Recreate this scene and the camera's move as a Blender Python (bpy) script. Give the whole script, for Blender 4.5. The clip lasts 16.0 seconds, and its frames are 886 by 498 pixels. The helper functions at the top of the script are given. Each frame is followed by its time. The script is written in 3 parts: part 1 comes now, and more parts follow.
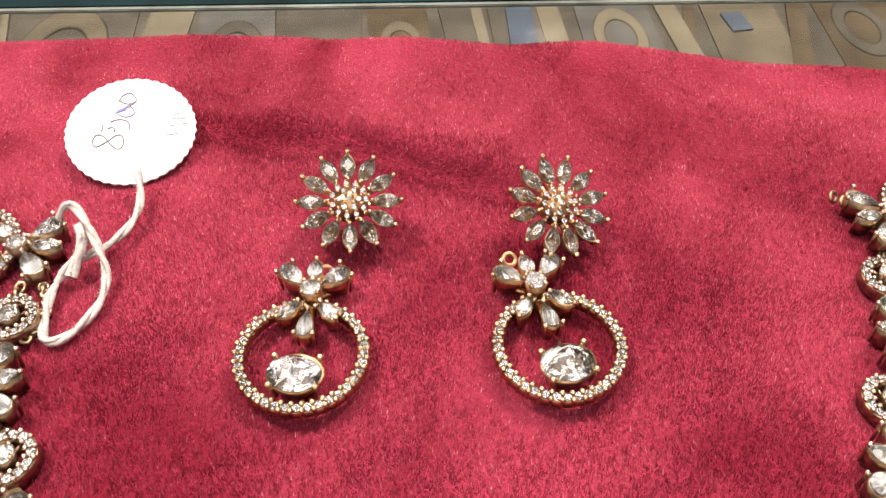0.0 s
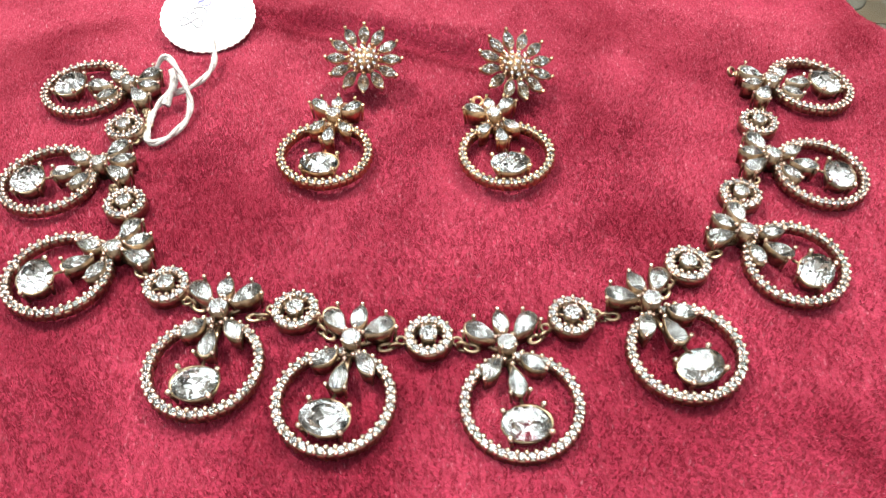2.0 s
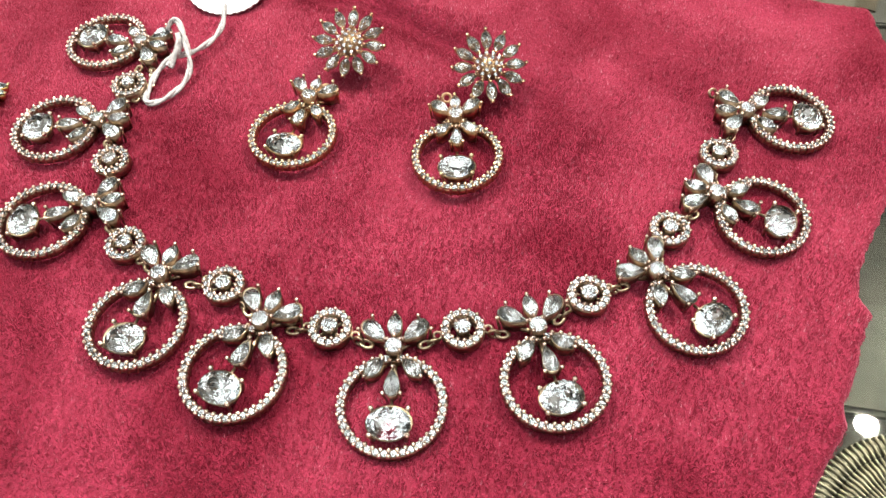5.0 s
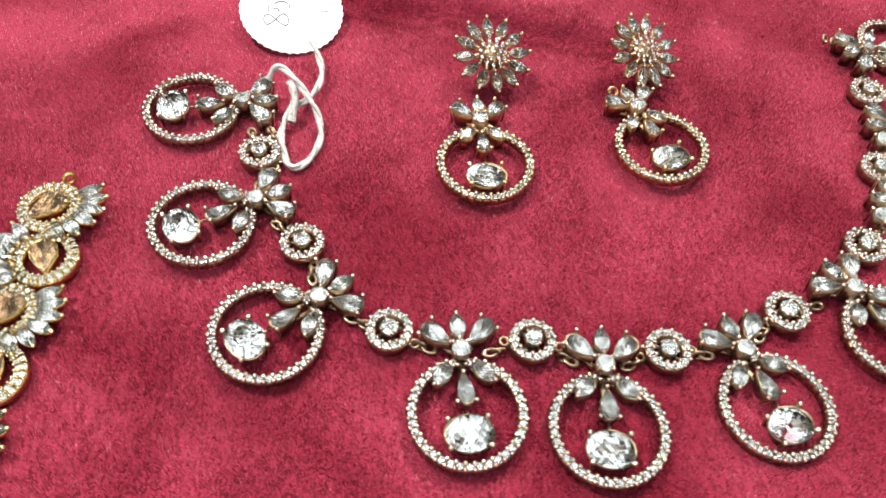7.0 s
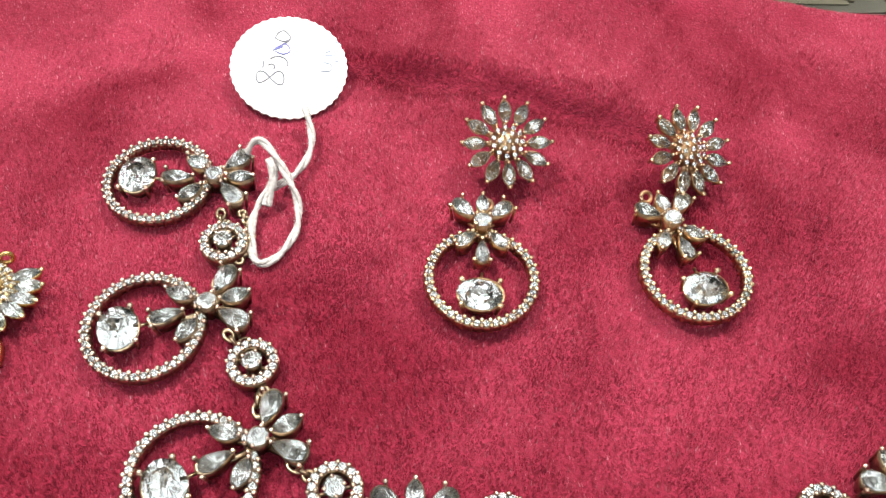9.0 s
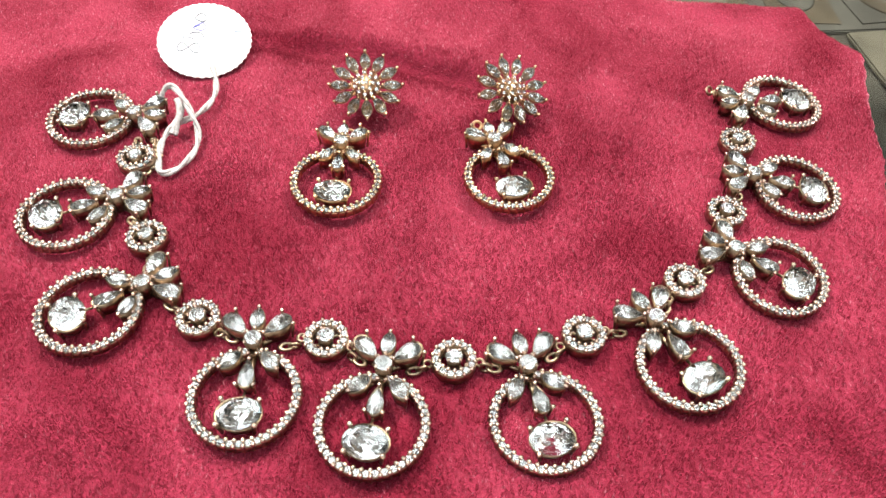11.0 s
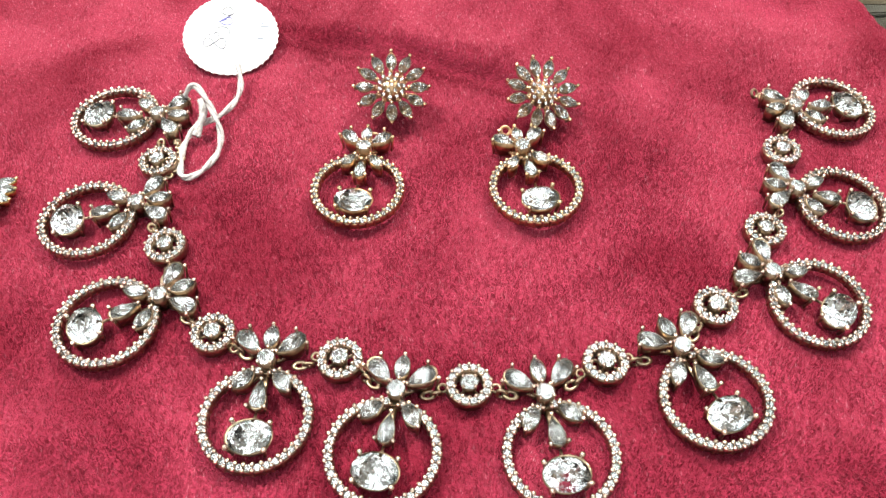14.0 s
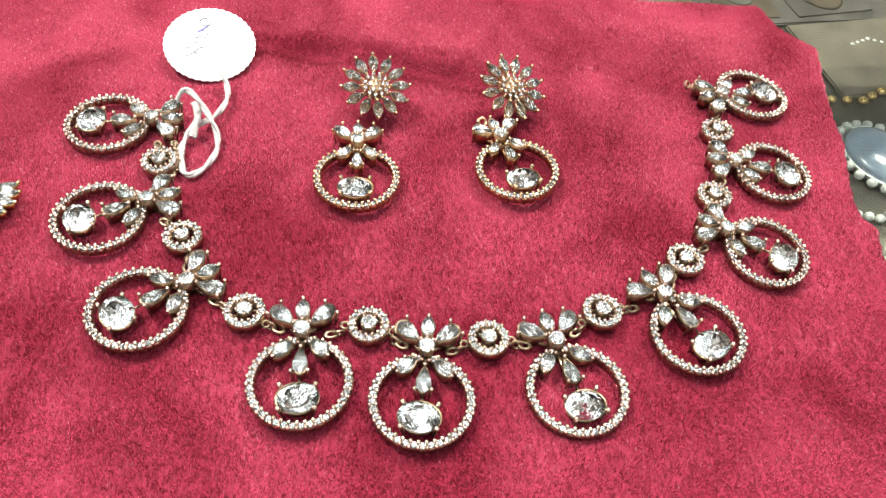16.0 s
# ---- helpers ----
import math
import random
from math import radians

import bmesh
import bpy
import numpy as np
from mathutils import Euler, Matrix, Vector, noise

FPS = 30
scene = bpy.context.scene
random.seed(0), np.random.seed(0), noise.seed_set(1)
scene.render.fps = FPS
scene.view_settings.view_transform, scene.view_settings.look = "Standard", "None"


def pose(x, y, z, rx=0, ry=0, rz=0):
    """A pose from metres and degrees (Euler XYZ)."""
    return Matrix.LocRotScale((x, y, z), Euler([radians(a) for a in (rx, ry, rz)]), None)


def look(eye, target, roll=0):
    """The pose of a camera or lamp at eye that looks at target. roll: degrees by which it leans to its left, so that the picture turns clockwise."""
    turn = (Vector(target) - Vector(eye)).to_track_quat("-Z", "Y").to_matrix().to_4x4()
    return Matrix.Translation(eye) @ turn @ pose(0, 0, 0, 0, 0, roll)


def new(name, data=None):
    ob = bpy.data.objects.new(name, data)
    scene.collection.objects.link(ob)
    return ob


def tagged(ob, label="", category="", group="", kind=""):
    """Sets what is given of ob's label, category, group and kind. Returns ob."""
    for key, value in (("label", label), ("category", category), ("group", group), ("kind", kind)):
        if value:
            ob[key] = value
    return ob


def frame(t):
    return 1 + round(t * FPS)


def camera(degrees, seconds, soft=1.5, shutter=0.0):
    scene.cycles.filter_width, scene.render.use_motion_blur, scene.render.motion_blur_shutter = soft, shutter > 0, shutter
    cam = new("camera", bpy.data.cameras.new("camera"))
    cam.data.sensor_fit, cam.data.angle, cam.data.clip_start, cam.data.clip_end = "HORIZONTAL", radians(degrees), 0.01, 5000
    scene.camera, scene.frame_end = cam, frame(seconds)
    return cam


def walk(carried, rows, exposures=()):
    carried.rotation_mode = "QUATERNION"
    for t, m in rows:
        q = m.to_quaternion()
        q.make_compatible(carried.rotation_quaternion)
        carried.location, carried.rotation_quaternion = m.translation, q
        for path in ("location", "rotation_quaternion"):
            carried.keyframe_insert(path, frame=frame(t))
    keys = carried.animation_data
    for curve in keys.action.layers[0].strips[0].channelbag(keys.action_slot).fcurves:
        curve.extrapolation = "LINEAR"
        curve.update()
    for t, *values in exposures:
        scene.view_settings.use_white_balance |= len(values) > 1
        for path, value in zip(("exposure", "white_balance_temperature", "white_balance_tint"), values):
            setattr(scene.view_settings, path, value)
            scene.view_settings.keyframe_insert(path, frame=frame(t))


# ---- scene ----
cam = camera(59.1, 16.0, soft=1.35, shutter=0.2)
PATH = [
    (0, (-0.00869, -0.06821, 0.09267), (-0.00089, 0.03162, -0.01901), 0.46),
    (0.5, (-0.01089, -0.07326, 0.09404), (-0.00392, 0.02673, -0.01756), 0.43),
    (1, (-0.01246, -0.08522, 0.09949), (-0.00705, 0.01574, -0.01132), -0.12),
    (1.5, (-0.00794, -0.10690, 0.10125), (-0.00647, -0.00498, -0.00879), -1.52),
    (2, (0.00015, -0.12257, 0.10467), (-0.00025, -0.02272, -0.00727), -1.05),
    (2.5, (0.01931, -0.12608, 0.11195), (0.00822, -0.03142, -0.00389), -2.41),
    (3, (0.03489, -0.11673, 0.11621), (0.01513, -0.03191, -0.00592), -2.98),
    (3.5, (0.04081, -0.11216, 0.12073), (0.01328, -0.02970, -0.00152), -6.47),
    (3.7, (0.04342, -0.11519, 0.12212), (0.01220, -0.03299, 0.00060), -8.49),
    (5.8, (0.00770, -0.11147, 0.12361), (0.00547, -0.02588, 0.00045), 1.85),
    (6, (-0.00554, -0.11163, 0.12474), (-0.00131, -0.02676, 0.00113), 3.54),
    (6.5, (-0.03412, -0.10773, 0.12192), (-0.01693, -0.02323, -0.00081), 5.65),
    (7, (-0.05776, -0.10093, 0.11404), (-0.03310, -0.01706, -0.00785), 5.91),
    (7.5, (-0.06624, -0.09008, 0.10885), (-0.03922, -0.00795, -0.01372), 3.70),
    (8, (-0.06361, -0.07933, 0.10646), (-0.04026, 0.00222, -0.01725), 4.35),
    (8.2, (-0.05802, -0.07050, 0.10751), (-0.03983, 0.01101, -0.01709), 4.26),
    (10.3, (-0.03159, -0.10010, 0.11375), (-0.02135, -0.00628, -0.00284), 3.72),
    (10.5, (-0.02945, -0.11130, 0.11695), (-0.02039, -0.01535, 0.00200), 2.02),
    (11, (-0.01245, -0.12132, 0.11664), (-0.00266, -0.02498, 0.00209), 1.87),
    (11.5, (-0.00965, -0.11575, 0.11530), (-0.00757, -0.02193, -0.00172), -0.34),
    (12, (-0.00219, -0.10817, 0.11787), (0.00108, -0.01338, 0.00165), -0.90),
    (12.5, (0.00037, -0.11493, 0.11388), (0.00392, -0.02463, -0.00584), -0.39),
    (13, (-0.00142, -0.11285, 0.12094), (0.00170, -0.02296, 0.00090), 0.15),
    (13.5, (-0.00248, -0.11127, 0.12019), (-0.00017, -0.02189, -0.00025), -0.23),
    (14, (-0.00692, -0.11081, 0.11970), (-0.00644, -0.01987, 0.00041), -1.22),
    (14.5, (-0.00843, -0.11309, 0.12182), (-0.00428, -0.02079, 0.00366), 0.33),
    (15, (-0.01954, -0.11642, 0.12204), (-0.00725, -0.02341, 0.00500), 3.40),
    (15.5, (-0.02836, -0.12130, 0.12279), (-0.00929, -0.02803, 0.00687), 5.51),
    (16, (-0.03170, -0.12669, 0.12420), (-0.00902, -0.03313, 0.00917), 5.79),
]
walk(cam, [(t, look(eye, target, roll)) for t, eye, target, roll in PATH],
     exposures=[(0.0, 0.06, 7400, 19), (1.0, 0.1, 7100, 15), (1.5, 0.18, 6550, 10), (2.0, 0.32, 6350, 5),
                (3.5, 0.22, 6350, 4), (6.0, 0.02, 6350, 4), (7.0, 0.0, 6350, 4), (8.2, 0.0, 6350, 4), (10.3, 0.13, 6350, 6), (11.0, 0.2, 6350, 6), (13.5, 0.17, 6350, 4), (14.5, 0.26, 6350, 4),
                (16.0, 0.28, 6350, 4)])

# ---- world and lights: an indoor shop lit by ceiling downlights, with added unseen panels ----
world = bpy.data.worlds.new("room_air")
scene.world = world
world.use_nodes = True
world.node_tree.nodes["Background"].inputs[0].default_value = (0.9, 0.95, 1.0, 1)
world.node_tree.nodes["Background"].inputs[1].default_value = 0.25

CEILING = 1.75
LAMPS = [(0.84, 0.81, 60.0), (-0.80, 0.55, 58.0), (-0.9, 2.2, 7.0), (0.3, 1.3, 7.0)]  # place, watts
# Unseen panels added for the stones to reflect; none where the glass mirrors them.
ADDED_PANELS = [(x, y) for y in (-2.1, -1.35, -0.6, 0.15, 0.9, 1.65) for x in (-1.5, -0.85, -0.2, 0.42, 1.05) if x < 0.5 or y < 0]
for lx, ly, watts in LAMPS:
    lamp = bpy.data.lights.new("downlight_lamp", "AREA")
    lamp.shape, lamp.size = "DISK", 0.055
    lamp.energy = watts
    lamp.color = (1.0, 0.93, 0.84)
    new("downlight_lamp", lamp).matrix_world = pose(lx, ly, CEILING - 0.015)


# ---- materials ----
def material(name):
    m = bpy.data.materials.new(name)
    m.use_nodes = True
    return m, m.node_tree.nodes, m.node_tree.links, m.node_tree.nodes["Principled BSDF"]


def plain(name, colour, rough=0.5, metal=0.0, noise_scale=0.0, vary=0.25, bump=0.0):
    """A surface with uneven colour and roughness, and a fine relief."""
    m, nodes, links, bsdf = material(name)
    bsdf.inputs["Roughness"].default_value = rough
    bsdf.inputs["Metallic"].default_value = metal
    bsdf.inputs["Base Color"].default_value = (*colour, 1)
    if noise_scale:
        co = nodes.new("ShaderNodeTexCoord")
        tex = nodes.new("ShaderNodeTexNoise")
        tex.inputs["Scale"].default_value = noise_scale
        tex.inputs["Detail"].default_value = 5
        links.new(co.outputs["Object"], tex.inputs["Vector"])
        ramp = nodes.new("ShaderNodeValToRGB")
        ramp.color_ramp.elements[0].position, ramp.color_ramp.elements[1].position = 0.3, 0.7
        ramp.color_ramp.elements[0].color = (*[c * (1 - vary) for c in colour], 1)
        ramp.color_ramp.elements[1].color = (*[min(1, c * (1 + vary)) for c in colour], 1)
        links.new(tex.outputs["Fac"], ramp.inputs["Fac"])
        links.new(ramp.outputs["Color"], bsdf.inputs["Base Color"])
        if bump:
            b = nodes.new("ShaderNodeBump")
            b.inputs["Strength"].default_value = bump
            b.inputs["Distance"].default_value = 0.0003
            links.new(tex.outputs["Fac"], b.inputs["Height"])
            links.new(b.outputs["Normal"], bsdf.inputs["Normal"])
    return m


def crystal(name, tint=(0.97, 0.99, 1.0)):
    """Clear cut stone, slightly different from stone to stone."""
    m, nodes, links, bsdf = material(name)
    info = nodes.new("ShaderNodeObjectInfo")
    ramp = nodes.new("ShaderNodeValToRGB")
    ramp.color_ramp.elements[0].color = (*[c * 0.95 for c in tint], 1)
    ramp.color_ramp.elements[1].color = (*tint, 1)
    links.new(info.outputs["Random"], ramp.inputs["Fac"])
    links.new(ramp.outputs["Color"], bsdf.inputs["Base Color"])
    bsdf.inputs["Roughness"].default_value = 0.0
    bsdf.inputs["IOR"].default_value = 1.9
    bsdf.inputs["Transmission Weight"].default_value = 1.0
    return m


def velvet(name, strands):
    """Crimson velvet: short pile that catches light at grazing angles; light on brushed patches is put into the
    colour.
    """
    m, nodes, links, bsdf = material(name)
    co = nodes.new("ShaderNodeTexCoord")
    # Patches that put the light on differently brushed nap into the base colour.
    nap_light = nodes.new("ShaderNodeTexNoise")
    nap_light.inputs["Scale"].default_value = 30
    nap_light.inputs["Detail"].default_value = 5
    nap_light.inputs["Distortion"].default_value = 0.7
    links.new(co.outputs["Object"], nap_light.inputs["Vector"])
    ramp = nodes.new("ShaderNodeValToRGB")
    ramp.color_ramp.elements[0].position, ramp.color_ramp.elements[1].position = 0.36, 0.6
    # Ground cloth is darker than the strands: shade deep in the pile, as colour.
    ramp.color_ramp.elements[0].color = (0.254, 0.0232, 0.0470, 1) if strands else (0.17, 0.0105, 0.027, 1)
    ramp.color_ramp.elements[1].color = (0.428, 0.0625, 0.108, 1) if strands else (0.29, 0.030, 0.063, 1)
    links.new(nap_light.outputs["Fac"], ramp.inputs["Fac"])
    grain_glint = nodes.new("ShaderNodeValToRGB")
    grain_glint.color_ramp.elements[0].color = (0.66, 0.55, 0.60, 1)
    grain_glint.color_ramp.elements[1].color = (1.0, 1.0, 1.0, 1)
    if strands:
        # Tones above 1 paint glints onto about one strand in eight.
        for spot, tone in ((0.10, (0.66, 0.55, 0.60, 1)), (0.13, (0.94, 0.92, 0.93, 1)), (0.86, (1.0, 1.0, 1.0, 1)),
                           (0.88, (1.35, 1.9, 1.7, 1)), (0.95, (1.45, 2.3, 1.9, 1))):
            grain_glint.color_ramp.elements.new(spot).color = tone
        grain_glint.color_ramp.elements[-1].color = (1.9, 6.0, 4.2, 1)
    if strands:
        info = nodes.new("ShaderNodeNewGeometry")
        links.new(info.outputs["Random Per Island"], grain_glint.inputs["Fac"])
    else:
        pile = nodes.new("ShaderNodeTexNoise")
        pile.inputs["Scale"].default_value = 1800
        pile.inputs["Detail"].default_value = 3
        links.new(co.outputs["Object"], pile.inputs["Vector"])
        grain_glint.color_ramp.elements[0].position, grain_glint.color_ramp.elements[1].position = 0.36, 0.66
        links.new(pile.outputs["Fac"], grain_glint.inputs["Fac"])
        bump = nodes.new("ShaderNodeBump")
        bump.inputs["Strength"].default_value = 0.8
        bump.inputs["Distance"].default_value = 0.0004
        links.new(pile.outputs["Fac"], bump.inputs["Height"])
        links.new(bump.outputs["Normal"], bsdf.inputs["Normal"])
    mix = nodes.new("ShaderNodeMix")
    mix.data_type, mix.blend_type = "RGBA", "MULTIPLY"
    mix.inputs["Factor"].default_value = 0.9
    links.new(ramp.outputs["Color"], mix.inputs["A"])
    links.new(grain_glint.outputs["Color"], mix.inputs["B"])
    links.new(mix.outputs["Result"], bsdf.inputs["Base Color"])
    bsdf.inputs["Roughness"].default_value = 0.5 if strands else 0.85
    bsdf.inputs["Specular IOR Level"].default_value = 0.06
    bsdf.inputs["Sheen Weight"].default_value = 0.65
    bsdf.inputs["Sheen Roughness"].default_value = 0.33
    bsdf.inputs["Sheen Tint"].default_value = (1.0, 0.32, 0.42, 1)
    if strands:  # fibres let part of the light through
        through_light = nodes.new("ShaderNodeBsdfTranslucent")
        links.new(mix.outputs["Result"], through_light.inputs["Color"])
        both = nodes.new("ShaderNodeMixShader")
        both.inputs["Fac"].default_value = 0.42
        links.new(bsdf.outputs["BSDF"], both.inputs[1])
        links.new(through_light.outputs["BSDF"], both.inputs[2])
        links.new(both.outputs["Shader"], nodes["Material Output"].inputs["Surface"])
    return m


def clear_glass():
    m, nodes, links, bsdf = material("counter_glass")
    bsdf.inputs["Base Color"].default_value = (0.86, 0.93, 0.90, 1)
    bsdf.inputs["Transmission Weight"].default_value = 1.0
    bsdf.inputs["IOR"].default_value = 1.45
    co = nodes.new("ShaderNodeTexCoord")
    tex = nodes.new("ShaderNodeTexNoise")
    tex.inputs["Scale"].default_value = 120
    links.new(co.outputs["Object"], tex.inputs["Vector"])
    ramp = nodes.new("ShaderNodeMapRange")
    ramp.inputs["To Min"].default_value, ramp.inputs["To Max"].default_value = 0.0, 0.02
    links.new(tex.outputs["Fac"], ramp.inputs["Value"])
    links.new(ramp.outputs["Result"], bsdf.inputs["Roughness"])
    return m


def glowing(name, colour, strength):
    m, nodes, links, bsdf = material(name)
    bsdf.inputs["Base Color"].default_value = (*colour, 1)
    bsdf.inputs["Emission Color"].default_value = (*colour, 1)
    bsdf.inputs["Emission Strength"].default_value = strength
    return m


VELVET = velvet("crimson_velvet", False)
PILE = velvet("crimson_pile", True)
# Setting bodies are darker than their heads: shade of the recesses in the colour.
ANTIQUE = plain("shade_dark_antique_gold", (0.34, 0.255, 0.175), 0.32, 1.0, 900, 0.5, 0.25)
PRONG = plain("polished_antique_gold", (0.72, 0.55, 0.45), 0.24, 1.0, 900, 0.3, 0.15)
GOLDPRONG = plain("polished_warm_gold", (0.74, 0.55, 0.36), 0.22, 1.0, 900, 0.3, 0.15)
ROSE = plain("warm_gold", (0.50, 0.33, 0.19), 0.28, 1.0, 900, 0.4, 0.2)
YELLOW = plain("yellow_gold", (0.62, 0.43, 0.18), 0.25, 1.0, 900, 0.35, 0.15)
YELLOW_PRONG = plain("polished_yellow_gold", (0.88, 0.68, 0.40), 0.2, 1.0, 900, 0.2, 0.1)
CLEAR = crystal("clear_crystal")
CHAMPAGNE = crystal("champagne_crystal", (1.0, 0.95, 0.84))
AMBER = crystal("amber_crystal", (0.98, 0.63, 0.36))
# Mirror backs added to the stones; they imitate light returned by the cut.
SOFT_MIRROR_BACK = plain("satin_mirror_back", (0.97, 0.975, 0.98), 0.24, 1.0)
MIRROR_BACK = plain("silver_mirror_back", (0.97, 0.975, 0.98), 0.13, 1.0)
PAPER = plain("white_card", (0.82, 0.82, 0.82), 0.6, 0, 700, 0.03, 0.1)
FAINT = plain("faded_blue_ink", (0.36, 0.40, 0.52), 0.6)
INK = plain("grey_ballpoint_ink", (0.16, 0.16, 0.20), 0.6)
BLUEINK = plain("violet_blue_ink", (0.16, 0.16, 0.42), 0.6)
COTTON = plain("white_cotton", (0.44, 0.41, 0.405), 0.95, 0, 1500, 0.25, 0.6)
GLASS = clear_glass()
SHELF = plain("brown_shelf_lining", (0.04, 0.034, 0.027), 0.75, 0, 45, 0.6, 0.1)
BEIGE = plain("tan_card", (0.105, 0.088, 0.066), 0.7, 0, 60, 0.3)
TAUPE = plain("taupe_card", (0.07, 0.062, 0.053), 0.8, 0, 60, 0.35)
PADCLOTH = plain("grey_beige_cloth", (0.085, 0.076, 0.06), 0.85, 0, 300, 0.15, 0.2)
BLUE = plain("slate_blue_card", (0.06, 0.078, 0.11), 0.7, 0, 60, 0.25)
BLUEGREY = plain("blue_grey_card", (0.085, 0.082, 0.08), 0.7, 0, 60, 0.3)
PALEBEIGE = plain("pale_beige_card", (0.145, 0.125, 0.095), 0.75, 0, 60, 0.2)
BROWN = plain("brown_card", (0.07, 0.052, 0.035), 0.75, 0, 60, 0.35)
PALE = plain("pale_polished_edge", (0.13, 0.15, 0.14), 0.9, 0, 90, 0.3)
PALEGOLD = plain("pale_worn_gold", (0.15, 0.12, 0.075), 0.5, 0.5, 400, 0.35, 0.3)
STEEL = plain("brushed_metal", (0.62, 0.62, 0.6), 0.35, 1.0, 200, 0.1)
PEARL = plain("pearl_bead", (0.27, 0.26, 0.24), 0.3, 0, 300, 0.1)
GREYSTONE = plain("grey_blue_glass_stone", (0.07, 0.085, 0.11), 0.16, 0, 80, 0.3)
LEDGE = plain("dark_teal_laminate", (0.004, 0.020, 0.024), 0.9, 0, 45, 0.6)
TEAL = plain("pale_bounce_floor", (0.5, 0.48, 0.45), 0.35, 0, 8, 0.1)
WALL = plain("shop_wall_paint", (0.66, 0.64, 0.62), 0.8, 0, 5, 0.08)
CEIL = plain("ceiling_paint", (0.32, 0.31, 0.30), 0.9, 0, 4, 0.08)
TIMBER = plain("dark_timber", (0.10, 0.055, 0.03), 0.5, 0, 18, 0.3)
LEDGLOW = glowing("lamp_diffuser", (1.0, 0.95, 0.88), 4.8)
PANELGLOW = glowing("panel_diffuser", (0.95, 0.985, 1.0), 5.8)

# fibrous or matt surfaces with little gloss
for dull in (SHELF, BEIGE, TAUPE, PADCLOTH, BLUE, BLUEGREY, PALEBEIGE, BROWN, LEDGE, PALE):
    dull.node_tree.nodes["Principled BSDF"].inputs["Specular IOR Level"].default_value = 0.1

MM = 0.001


# ---- mesh helpers (plans in millimetres) ----
def mesh_of(name, bm, mat, smooth=False, scale=MM, polished=None):
    bmesh.ops.scale(bm, vec=(scale,) * 3, verts=bm.verts)
    bmesh.ops.recalc_face_normals(bm, faces=bm.faces)
    me = bpy.data.meshes.new(name)
    bm.to_mesh(me)
    bm.free()
    me.materials.append(mat)
    if polished is not None:
        me.materials.append(polished)
    if smooth:
        for p in me.polygons:
            p.use_smooth = True
    return me


def put(name, me, parent=None, m=None, label=""):
    ob = new(name, me)
    if parent is not None:
        ob.parent = parent
    if m is not None:
        ob.matrix_basis = m
    if label:
        tagged(ob, label)
    return ob


def part(name, bm, mat, parent, label="", m=None, smooth=False, scale=MM):
    return put(name, mesh_of(name, bm, mat, smooth, scale), parent, m, label)


def thing(name, m, label, category, group=""):
    ob = new(name)
    ob.empty_display_size = 0.01
    ob.matrix_basis = m
    return tagged(ob, label, category, group)


def at(x, y, z=0.0, turn=0.0, tilt=0.0):
    """A place in millimetres, turned about z and then tilted about its own x."""
    return Matrix.Translation((x * MM, y * MM, z * MM)) @ Matrix.Rotation(radians(turn), 4, "Z") @ Matrix.Rotation(radians(tilt), 4, "X")


def seat(x, y, z, turn=0.0, most=6.0):
    """A stone's place in its cup, never quite level."""
    return at(x, y, z, turn) @ Matrix.Rotation(radians(random.uniform(-most, most)), 4, "X") @ Matrix.Rotation(radians(random.uniform(-most, most)), 4, "Y")


def outline(kind, w, l, n=16):
    """A stone's plan: its length along y, its fat end towards +y where it has one."""
    pts = []
    for i in range(n):
        a = 2 * math.pi * i / n
        c, s = math.cos(a), math.sin(a)
        if kind == "oval":
            pts.append((w / 2 * c, l / 2 * s))
        elif kind == "pear":
            k = (1 + s) / 2
            pts.append((w / 2 * c * (0.06 + 0.94 * k ** 0.55), l / 2 * s))
        else:
            pts.append((w / 2 * math.copysign(abs(c) ** 1.45, c), l / 2 * s))
    return pts


def cut(bm, pts, z, crown, depth, table=0.5):
    """A faceted stone with its girdle at z: clear crown (slot 0) and added mirror back (slot 1)."""
    n = len(pts)
    h = n // 2
    up = lambda x, y, h: bm.verts.new((x, y, z + h))
    g = [up(x, y, random.uniform(-0.03, 0.03)) for x, y in pts]
    t = [up(pts[i][0] * table, pts[i][1] * table, crown) for i in range(0, n, 2)]
    p = []
    for i in range(1, n, 2):
        k = random.uniform(0.36, 0.48)
        p.append(up(pts[i][0] * k, pts[i][1] * k, -depth * random.uniform(0.60, 0.76)))
    culet = up(0, 0, -depth)
    bm.faces.new(t)
    for k in range(h):
        a, b, c = g[2 * k], g[2 * k + 1], g[(2 * k + 2) % n]
        bm.faces.new((t[k], a, b))
        bm.faces.new((t[k], b, t[(k + 1) % h]))
        bm.faces.new((t[(k + 1) % h], b, c))
        for tri in ((a, p[k], b), (b, p[k], c), (p[k - 1], p[k], a), (p[k], p[k - 1], culet)):
            bm.faces.new(tri).material_index = 1


def stone_mesh(name, kind, w, l, crown, depth, mat, n=20, back=SOFT_MIRROR_BACK):
    bm = bmesh.new()
    cut(bm, outline(kind, w, l, n), 0, crown, depth)
    me = mesh_of(name, bm, mat)
    me.materials.append(back)
    return me


def bead(bm, x, y, z, r, sub=1, finish=0):
    """A round head of metal; finish 1 is the lighter polished one."""
    made = bmesh.ops.create_icosphere(bm, subdivisions=sub, radius=r, matrix=Matrix.Translation((x, y, z)))
    for v in made["verts"]:
        for f in v.link_faces:
            f.material_index = finish


